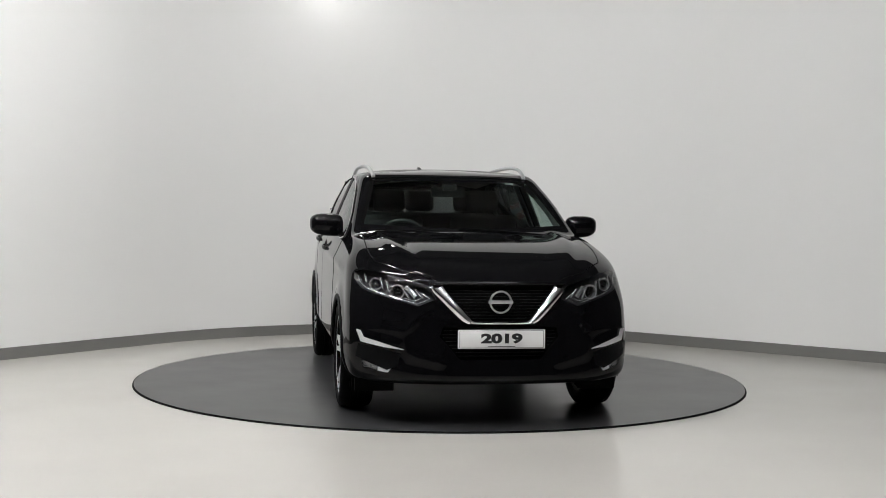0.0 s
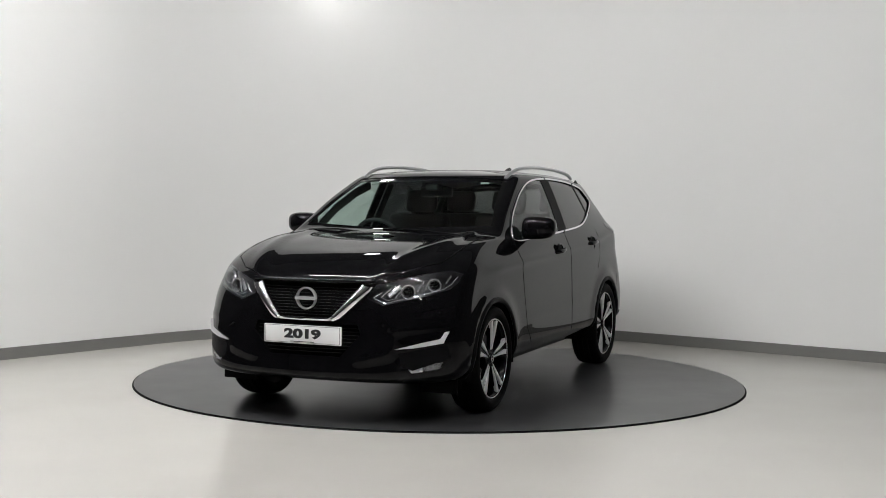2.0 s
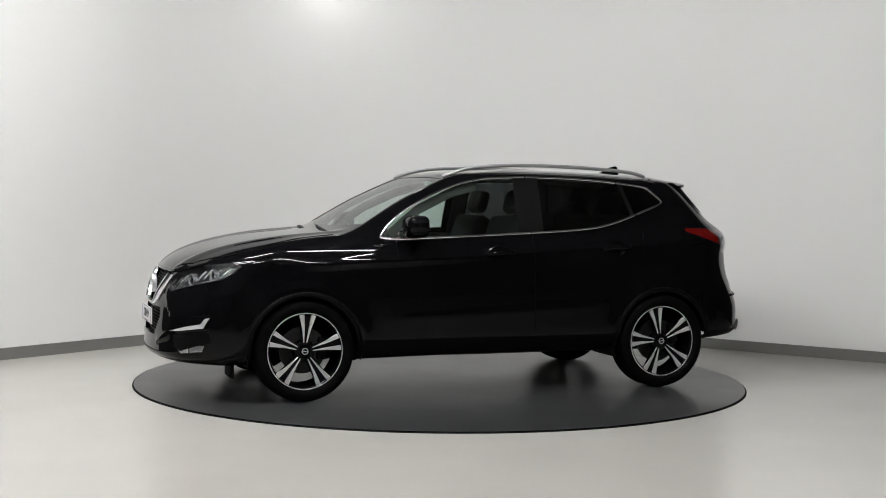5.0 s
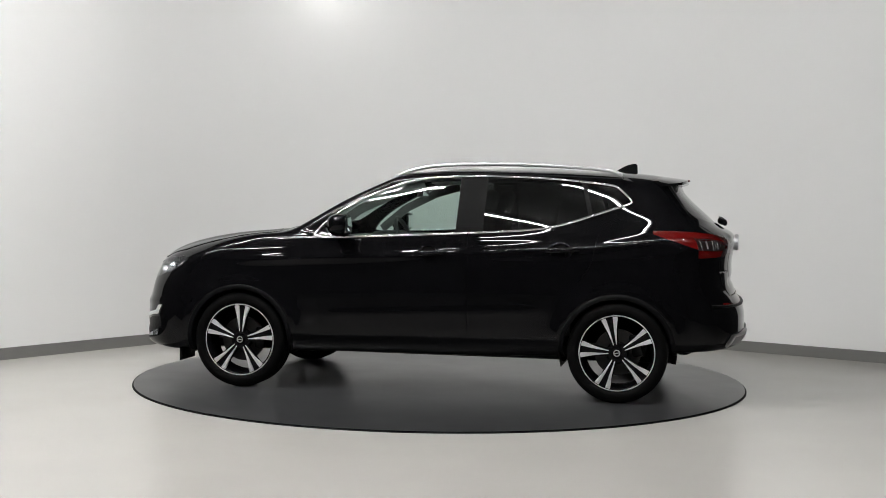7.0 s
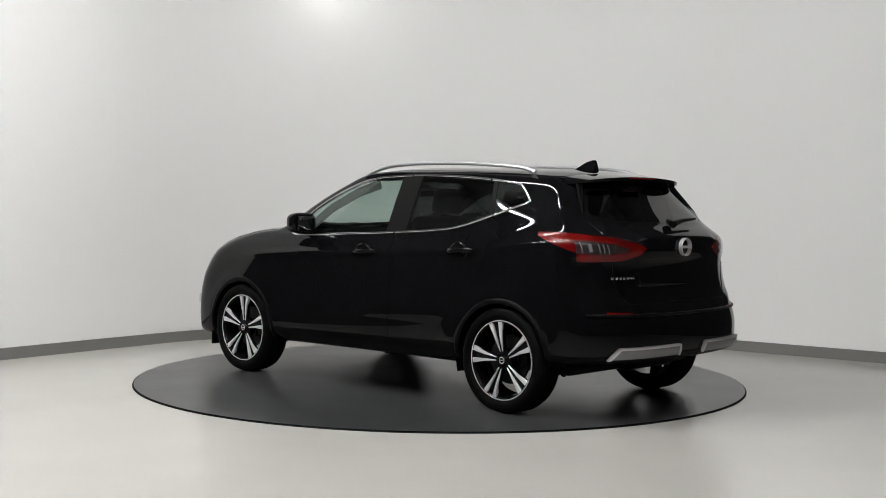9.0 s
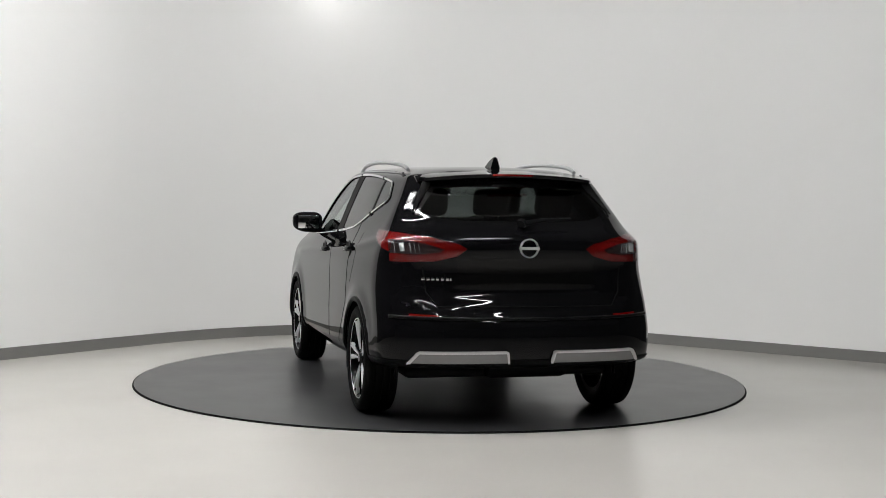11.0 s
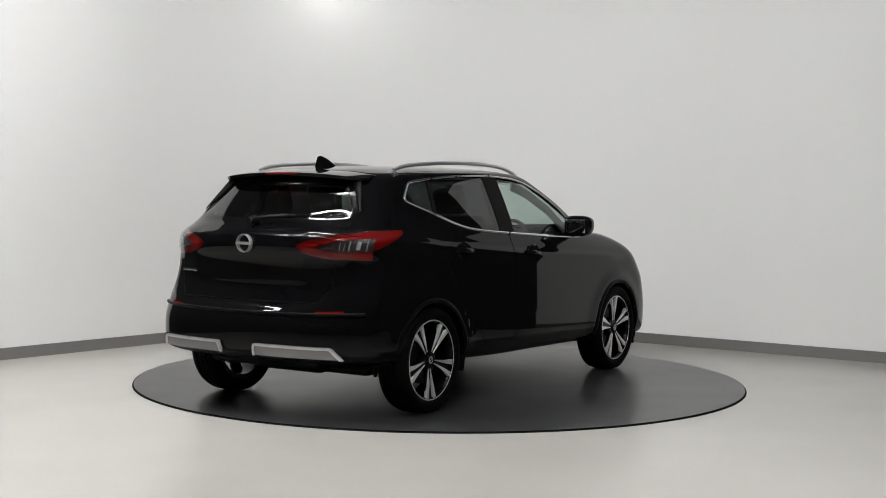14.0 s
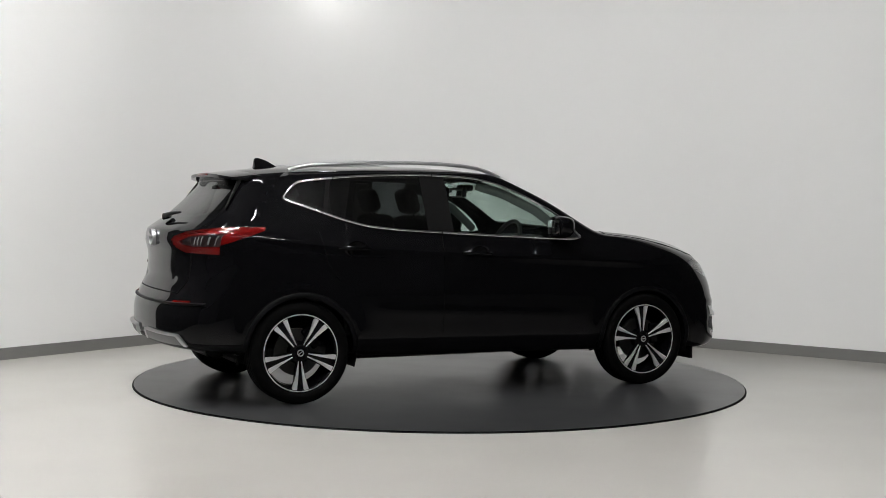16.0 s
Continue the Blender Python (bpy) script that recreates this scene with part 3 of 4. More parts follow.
        me.materials.append(mat)
        return part(name, me, mat, parent, label)

    put("body_shell", S, M_PAINT, both, "gloss black body shell")
    put("bonnet", bonnet, M_PAINT, both, "gloss black bonnet", 0.002)
    put("roof_panel", roof, M_PAINT, both, "", 0.001)
    put("tailgate", gate, M_PAINT, both, "gloss black tailgate", 0.002)
    put("front_bumper", bumper_f, M_PAINT, both, "gloss black front bumper")
    put("rear_bumper", bumper_r, M_PAINT, both, "gloss black rear bumper", 0.001)
    put("lower_cladding", low, M_PLASTIC, both, "matt black plastic cladding", 0.008, 0.016)
    screen, border = cut(screen, [(-0.705, 1.130), (0.705, 1.130), (0.560, 1.468), (0.3, 1.482), (-0.3, 1.482), (-0.560, 1.468)], (1, 2))
    ws = put("windscreen", screen, M_GLASS, both, "clear windscreen", -0.004, 0)
    put("screen_border", border, M_GLOSSBLACK, both, "black printed border", -0.0035, 0.004, ws)
    back, border = cut(back, [(-0.30, 1.218), (0.30, 1.218), (0.45, 1.226), (0.585, 1.258), (0.575, 1.29), (0.475, 1.41), (0.3, 1.425), (-0.3, 1.425)], (1, 2))
    rw = put("rear_window", back, M_BACKGLASS, both, "tinted rear window", -0.004, 0)
    put("screen_border", border, M_GLOSSBLACK, both, "black printed border", -0.0035, 0.004, rw)
    for sd in (side_l, side_r):
        put("bumper_blade", blade, M_BRIGHT, sd, "bright chrome bumper blade", 0.014, 0.02)
        put("fog_pocket", pocket, M_PLASTIC, sd, "black fog light pocket", 0.001, 0.004)
        sk = put("skid_panel", skid, M_SKID, sd, "satin silver skid panel", 0.016, 0.02)
        put("skid_edge", skid_top, M_SATIN, sd, "bright edge", 0.024, 0.03, sk)
        put("rear_reflector", fogred, M_REDDARK, sd, "red bumper reflector", 0.006, 0.008)
        put("front_wing", wing, M_PAINT, sd)
        d = put("front_door", door_f, M_PAINT, sd, "gloss black front door", 0.002)
        d2 = put("rear_door", door_r, M_PAINT, sd, "gloss black rear door", 0.002)
        put("door_glass", front_pane, M_GLASS, sd, "clear door glass", -0.006, 0, d)
        put("door_glass", rear_pane, M_PRIVACY, sd, "dark tinted door glass", -0.006, 0, d2)
        put("quarter_glass", quarter, M_PRIVACY, sd, "dark tinted quarter glass", -0.006, 0)
        put("pillar_trim", pillar_b, M_PILLARTRIM, sd, "black pillar trim", -0.003)
        put("pillar_trim", pillar_c, M_PILLARTRIM, sd, "black pillar trim", -0.003)
        h = put("headlight", lamp, M_LENS, sd, "clear headlight lens", 0.0, 0)
        build_headlight(h, sd[0], lamp)
        t = put("tail_light", light, M_LENS, sd, "clear outer lens", 0.003, 0)
        build_tail_light(t, sd[0], light)
        f = put("fog_light", fog, M_LENS, sd, "clear fog light lens", 0.0, 0)
        bright, dim = cut(fog, [(0.60, 0.30), (0.712, 0.30), (0.705, 0.40), (0.60, 0.40)], (1, 2))
        put("reflector", bright, M_BRIGHT, sd, "bright fog light reflector", -0.006, -0.006, f)
        put("lamp_bowl", dim, M_REFLECTOR, sd, "grey fog light bowl", -0.02, -0.02, f)
        for k in range(3):
            y = 0.727 + 0.022 * k
            bm = bmesh.new()
            sweep(bm, [(lambda p: Vector((p.x, p.y * sd[0], p.z)))(end_point(y, 0.338 + 0.004 * k + 0.008 * q, True, -0.010)) for q in range(4)], 0.011, 0.01, Vector((1, 0, 0)), n=6)
            part("lamp_cell", bm, M_REFLECTOR, f, "bright lamp cell")
    put("plate_recess", recess, M_GLOSSBLACK, both, "black panel in the tailgate", 0.0035, 0.006)
    for nm, faces in (("upper_grille", grille), ("lower_grille", lowgrille)):
        build_grille(put(nm, faces, M_SEAM, both, "black grille with fine mesh", -0.05, -0.05), GRILLE if nm == "upper_grille" else LOWGRILLE)

    # bright frame round the side windows, the lower and the upper run
    for s in (1, -1):
        def line(pts, proud, n=10):
            out = []
            for (x0, z0), (x1, z1) in zip(pts, pts[1:]):
                for i in range(n):
                    out.append((x0 + (x1 - x0) * i / n, z0 + (z1 - z0) * i / n))
            out.append(pts[-1])
            a = np.array(out)
            for _ in range(4):
                a[1:-1] = (a[:-2] + 2 * a[1:-1] + a[2:]) / 4
            res = []
            for x, z in a:
                p = side_point(x, z, proud)
                res.append(Vector((p.x, s * p.y, p.z)))
            return res
        bm = bmesh.new()
        sweep(bm, line(DLO_TOP + DLO_LOW + DLO_TOP[:1], 0.004, 6), 0.0145, 0.012, Vector((0, s, 0.25)))
        part("window_trim", bm, M_CHROME, car, "bright chrome window surround")
        for x, z, tall in ((-0.312, 1.505, 0.020), (-0.300, 1.1125, 0.020), (-1.035, 1.474, 0.020), (-1.150, 1.245, 0.022)):
            bm = bmesh.new()
            q = side_point(x, z, 0.006)
            box(bm, (x, s * q.y, z), (0.006, 0.016, tall), 0.001)
            part("trim_joint", bm, M_SEAM, car)
        # body-colour seal lines between the doors
        for pts in ([(0.60, 0.38), (0.70, 0.48), (0.77, 0.75), (0.815, 1.05)], [(-0.314, 0.38), (-0.305, 1.10)], [(-1.185, 1.12), (-1.14, 0.91), (-1.06, 0.80)]):
            bm = bmesh.new()
            sweep(bm, line(pts, -0.002), 0.007, 0.006, Vector((0, s, 0)), n=6)
            part("door_seal", bm, M_SEAM, car)
        # arch lips
        for cx in (1.323, -1.323):
            pts = []
            for i in range(41):
                a = radians(-12 + 204 * i / 40)
                x, z = cx + (ARCH_R + 0.012) * math.cos(a), 0.335 + (ARCH_R + 0.012) * math.sin(a)
                p = side_point(max(-1.83, min(1.83, x)), max(0.25, z), 0.002)
                pts.append((x, s * p.y, z))
            bm = bmesh.new()
            sweep(bm, pts, 0.034, 0.020, Vector((0, s, 0)), n=10)
            part("arch_trim", bm, M_PLASTIC, car, "matt black wheel arch trim")
            bm = bmesh.new()
            a0, n, span = radians(-16), 30, radians(206 if cx > 0 else 188)
            rows = []
            for i in range(n + 1):
                a = a0 + span * i / n
                rows.append([bm.verts.new((cx + 0.385 * math.cos(a), s * y, 0.335 + 0.385 * math.sin(a))) for y in (0.875, 0.50)])
            for r, q in zip(rows, rows[1:]):
                bm.faces.new((r[0], q[0], q[1], r[1]))
            bm.faces.new([r[1] for r in rows])
            part("arch_liner", bm, M_PLASTIC, car, "black wheel arch liner")


def top_point(x, y):
    """The place on the bonnet at a given length and breadth."""
    p = SKIN.reshape(-1, 3)
    p = p[(p[:, 2] > 0.8) & (p[:, 0] > 0.9)]
    d = np.hypot(p[:, 0] - x, p[:, 1] - abs(y)) + 1e-4
    k = np.argsort(d)[:4]
    w = 1 / d[k] ** 2
    return Vector((x, y, float((p[k, 2] * w).sum() / w.sum())))


def build_seams(car):
    for s in (1, -1):
        edge = [(1.10, 0.716), (1.3, 0.724), (1.55, 0.73), (1.70, 0.718), (1.80, 0.70), (1.90, 0.625), (2.00, 0.54), (2.06, 0.45), (2.105, 0.36)]
        pts = []
        for (x0, y0), (x1, y1) in zip(edge, edge[1:]):
            pts += [top_point(x0 + (x1 - x0) * i / 4, s * (y0 + (y1 - y0) * i / 4)) + Vector((0, 0, 0.001)) for i in range(4)]
        bm = bmesh.new()
        sweep(bm, pts, 0.008, 0.006, Vector((0, 0, 1)), n=6)
        part("bonnet_seam", bm, M_SEAM, car, "dark bonnet shut line")
        edge = [(0.0, 0.715), (0.54, 0.715), (0.60, 0.80), (0.615, 0.97)]
        pts = []
        for (y0, z0), (y1, z1) in zip(edge, edge[1:]):
            pts += [end_point(s * (y0 + (y1 - y0) * i / 8), z0 + (z1 - z0) * i / 8, False, 0.001) for i in range(8)]
        bm = bmesh.new()
        sweep(bm, pts, 0.009, 0.006, Vector((-1, 0, 0)), n=6)
        part("tailgate_seam", bm, M_SEAM, car, "dark tailgate shut line")


def build_headlight(root, s, faces):
    me = skin_mesh("lamp_housing", faces, (s,), -0.07, -0.07)
    part("lamp_housing", me, M_LAMPGREY, root, "grey lamp housing")
    nose = lambda y, z, d: (lambda p: Vector((p.x, p.y * s, p.z)))(end_point(y, z, True, d))
    # an outer projector and a faceted inner reflector
    for y, z, r, deep in ((0.735, 0.850, 0.036, -0.05), (0.610, 0.812, 0.040, -0.055)):
        p = nose(y, z, deep)
        m = Matrix.Translation(p) @ Vector((1, 0.25 * s, 0.05)).to_track_quat("Y", "Z").to_matrix().to_4x4()
        bm = bmesh.new()
        lathe(bm, [(r * 0.75, 0.0), (r * 0.95, 0.030), (r * 1.10, 0.032), (r * 1.10, 0.0)], 28, "y", False, m)
        part("bezel", bm, M_REFLECTOR, root, "chrome projector bezel")
        bm = bmesh.new()
        lathe(bm, [(0.001, 0.026), (r * 0.4, 0.022), (r * 0.7, 0.010), (r * 0.74, 0.0)], 24, "y", False, m)
        part("projector", bm, M_GLOSSBLACK, root, "dark projector lens")
    for y0, z0, y1, z1, w in ((0.500, 0.775, 0.555, 0.835, 0.030), (0.538, 0.765, 0.590, 0.848, 0.010), (0.455, 0.768, 0.500, 0.820, 0.010), (0.655, 0.800, 0.668, 0.870, 0.012), (0.690, 0.815, 0.698, 0.885, 0.010), (0.780, 0.850, 0.785, 0.895, 0.012)):
        bm = bmesh.new()
        sweep(bm, [nose(y0 + (y1 - y0) * i / 5, z0 + (z1 - z0) * i / 5, -0.034) for i in range(6)], w, 0.014, Vector((1, 0, 0)), n=6)
        part("facet", bm, M_REFLECTOR, root, "bright reflector facet")
    for guide, w in (([(0.812, 0.880), (0.798, 0.835), (0.770, 0.808), (0.700, 0.785), (0.600, 0.758), (0.490, 0.727), (0.415, 0.760), (0.470, 0.798)], 0.0055), ([(0.565, 0.762), (0.500, 0.746), (0.455, 0.768)], 0.004)):
        pts = []
        for (y0, z0), (y1, z1) in zip(guide, guide[1:]):
            pts += [nose(y0 + (y1 - y0) * i / 6, z0 + (z1 - z0) * i / 6, -0.012) for i in range(6)]
        bm = bmesh.new()
        sweep(bm, pts, w, w, Vector((1, 0, 0)), n=6)
        part("light_guide", bm, M_REFLECTOR, root, "bright angular light guide")


def build_tail_light(root, s, faces):
    shape = [(0.495, 1.050), (0.61, 1.086), (0.70, 1.098), (0.79, 1.104), (0.79, 1.024), (0.65, 1.018), (0.53, 1.030)]
    inner, outer = cut(faces, shape, (1, 2), lambda f: min(p[0] for p in f) < -1.80)
    me = skin_mesh("red_section", outer, (s,), -0.004, 0.02)
    part("red_section", me, M_REDLENS, root, "red lens section")
    me = skin_mesh("clear_section", inner, (s,), -0.02, -0.02)
    part("clear_section", me, M_FACET, root, "smoked clear section")
    rear = lambda y, z, d: (lambda p: Vector((p.x, p.y * s, p.z)))(end_point(y, z, False, d))
    bm = bmesh.new()
    sweep(bm, [rear(0.530 + 0.018 * k, 1.046 + 0.003 * k, -0.014) for k in range(5)], 0.034, 0.010, Vector((-1, 0, 0)), n=8, taper=lambda q: 0.35 + 0.65 * q)
    part("indicator", bm, M_FACET, root, "pale indicator reflector")
    for y, w, z0, z1 in ((0.636, 0.006, 1.028, 1.080), (0.660, 0.006, 1.028, 1.086), (0.684, 0.010, 1.028, 1.090), (0.765, 0.006, 1.030, 1.096)):
        bm = bmesh.new()
        sweep(bm, [rear(y + 0.002 * k, z0 + (z1 - z0) * k / 3, -0.012) for k in range(4)], w, 0.008, Vector((-1, 0, 0)), n=6)
        part("reflector_strip", bm, M_REFLECTOR, root, "bright reflector strip")
    bm = bmesh.new()
    sweep(bm, [rear(0.728 + 0.002 * k, 1.036 + 0.017 * k, -0.013) for k in range(4)], 0.032, 0.010, Vector((-1, 0, 0)), n=8)
    part("reversing_lamp", bm, M_SATIN, root, "clear reversing lamp")
    # fine red ribs in the upper arm
    for k in range(3):
        bm = bmesh.new()
        sweep(bm, [rear(0.46 + 0.03 * q, 1.082 + 0.0045 * q + 0.010 * k, -0.001) for q in range(9)], 0.003, 0.006, Vector((-1, 0, 0)), n=5)
        part("red_rib", bm, M_REDDARK, root)


def build_grille_chrome(car):
    """The V of the nose: a rounded chrome bar a side that thins towards the foot."""
    way = [(0.372, 0.822), (0.345, 0.788), (0.305, 0.742), (0.258, 0.690), (0.215, 0.645), (0.192, 0.628), (0.165, 0.620), (0.11, 0.618), (0.0, 0.617)]
    broad = [0.072, 0.066, 0.060, 0.055, 0.050, 0.040, 0.026, 0.018, 0.017]
    for s in (1, -1):
        bm, rows = bmesh.new(), []
        k = np.linspace(0, 1, 34)
        at = np.linspace(0, 1, len(way))
        ys, zs, ws = np.interp(k, at, [p[0] for p in way]), np.interp(k, at, [p[1] for p in way]), np.interp(k, at, broad)
        for i in range(len(k)):
            j0, j1 = max(0, i - 1), min(len(k) - 1, i + 1)
            t = Vector((0, ys[j1] - ys[j0], zs[j1] - zs[j0])).normalized()
            across = Vector((0, -t.z, t.y))
            if i == 0:
                across = Vector((0, 1, -0.12)).normalized()
            row = []
            for u, h in ((-1, -0.012), (-1, 0.010), (-0.82, 0.020), (-0.3, 0.026), (0.3, 0.024), (0.82, 0.014), (1, 0.004), (1, -0.012)):
                y, z = ys[i] + across.y * u * ws[i] / 2, zs[i] + across.z * u * ws[i] / 2
                p = end_point(max(0.0, y), z, True, 0.0) + Vector((h, 0, 0))
                row.append(bm.verts.new((p.x, s * p.y, p.z)))
            rows.append(row)
        for a, b in zip(rows, rows[1:]):
            for j in range(7):
                bm.faces.new((a[j], b[j], b[j + 1], a[j + 1]))
        bm.faces.new(rows[0])
        part("grille_bar_chrome", bm, M_CHROME, car, "bright chrome grille bar")


def build_grille(root, outline):
    zs = [p[1] for p in outline]
    lo, hi = min(zs), max(zs)
    n = 9 if hi < 0.7 else 12
    for k in range(1, n):
        z = lo + (hi - lo) * k / n
        half = 0
        o = outline
        for i in range(len(o)):
            (y0, z0), (y1, z1) = o[i], o[(i + 1) % len(o)]
            if (z0 - z) * (z1 - z) < 0:
                half = max(half, y0 + (y1 - y0) * (z - z0) / (z1 - z0))
        bm = bmesh.new()
        sweep(bm, [end_point(half * 0.97 * q / 8, z, True, -0.03) for q in range(-8, 9)], 0.005, 0.010, Vector((1, 0, 0)), n=6)
        part("grille_bar", bm, M_PLASTIC, root)


# ---- wheels ----
def build_wheel(car):
    root = new("wheel")
    root.parent = car
    bm = bmesh.new()
    R, r = 0.335, 0.250
    prof = [(r, 0.085), (r + 0.012, 0.098), (r + 0.035, 0.108), (R - 0.025, 0.104), (R - 0.008, 0.092), (R - 0.001, 0.070)]
    for g in (0.045, 0.0, -0.045):
        prof += [(R, g + 0.012), (R, g + 0.007), (R - 0.007, g + 0.006), (R - 0.007, g - 0.006), (R, g - 0.007), (R, g - 0.012)]
    prof += [(R - 0.001, -0.070), (R - 0.008, -0.092), (R - 0.025, -0.104), (r + 0.035, -0.108), (r + 0.012, -0.098), (r, -0.085)]
    lathe(bm, prof, 72, "y", True)
    part("tyre", bm, M_RUBBER, root, "black rubber tyre", sharp=50)
    bm = bmesh.new()
    lathe(bm, [(r + 0.004, 0.088), (r - 0.004, 0.092), (r - 0.010, 0.088), (r - 0.016, 0.076), (r - 0.020, 0.05), (r - 0.03, 0.0), (r - 0.028, -0.085), (r + 0.002, -0.088)], 72, "y")
    part("rim", bm, M_ALLOYBLACK, root, "gloss black alloy rim")
    bm = bmesh.new()
    lathe(bm, [(r - 0.004, 0.0900), (r - 0.003, 0.0935), (r + 0.002, 0.0935), (r + 0.004, 0.0885)], 72, "y")
    part("rim_lip", bm, M_MACHINED, root, "bright machined rim lip")
    for k in range(5):
        m = pose(0, 0, 0, 0, 72 * k, 0)
        # black spoke body behind two machined blades
        bm = bmesh.new()
        slab(bm, [(-0.022, 0.04), (0.022, 0.04), (0.050, 0.242), (-0.050, 0.242)], 0.022, lambda u, v, d: m @ Vector((u, 0.076 - d - 0.06 * max(0, 0.12 - v), v)))
        part("spoke", bm, M_ALLOYBLACK, root, "black alloy spoke")
        for sg in (1, -1):
            bm = bmesh.new()
            out = [(sg * 0.007, 0.056), (sg * 0.012, 0.054), (sg * 0.030, 0.15), (sg * 0.059, 0.2435), (sg * 0.024, 0.2435), (sg * 0.014, 0.15)]
            lift = lambda v: 0.074 + 0.012 * (v / 0.24) - 0.09 * max(0, 0.11 - v)
            slab(bm, out, 0.02, lambda u, v, d: m @ Vector((u, lift(v) + 0.004 - d, v)))
            bmesh.ops.bevel(bm, geom=bm.edges[:], offset=0.002, segments=1, affect="EDGES")
            part("spoke_blade", bm, M_MACHINED, root, "bright machined spoke blade", smooth=False)
    bm = bmesh.new()
    lathe(bm, [(0.001, 0.084), (0.026, 0.083), (0.030, 0.078), (0.034, 0.070), (0.068, 0.066), (0.074, 0.05), (0.074, 0.02)], 36, "y")
    part("hub", bm, M_ALLOYBLACK, root, "gloss black wheel hub")
    bm = bmesh.new()
    lathe(bm, [(0.016, 0.0845), (0.020, 0.0855), (0.023, 0.0845), (0.020, 0.082)], 28, "y", True)
    box(bm, (0, 0.0845, 0), (0.044, 0.002, 0.006))
    part("hub_emblem", bm, M_SATIN, root, "plain silver hub emblem")
    for k in range(5):
        bm = bmesh.new()
        lathe(bm, [(0.001, 0.070), (0.007, 0.070), (0.008, 0.062)], 8, "y", False, pose(0, 0, 0, 0, 36 + 72 * k, 0) @ Matrix.Translation((0, 0, 0.052)))
        part("wheel_nut", bm, M_ALLOYBLACK, root)
    bm = bmesh.new()
    lathe(bm, [(0.07, 0.012), (0.155, 0.012), (0.155, -0.012), (0.07, -0.012)], 48, "y", True)
    part("brake_disc", bm, M_BRAKE, root, "grey steel brake disc")
    bm = bmesh.new()
    box(bm, (-0.13, 0.0, 0.02), (0.07, 0.07, 0.15), 0.012)
    part("brake_caliper", bm, M_ALLOYBLACK, root)
    return root


def build_wheels(car):
    first = build_wheel(car)
    first.matrix_basis = pose(1.323, 0.785, 0.335, 0, -4, 0)
    copy_thing(first, pose(-1.323, 0.780, 0.335, 0, 13, 0))
    copy_thing(first, pose(1.323, -0.785, 0.335, 0, 6, 180))
    copy_thing(first, pose(-1.323, -0.780, 0.335, 0, 36, 180))


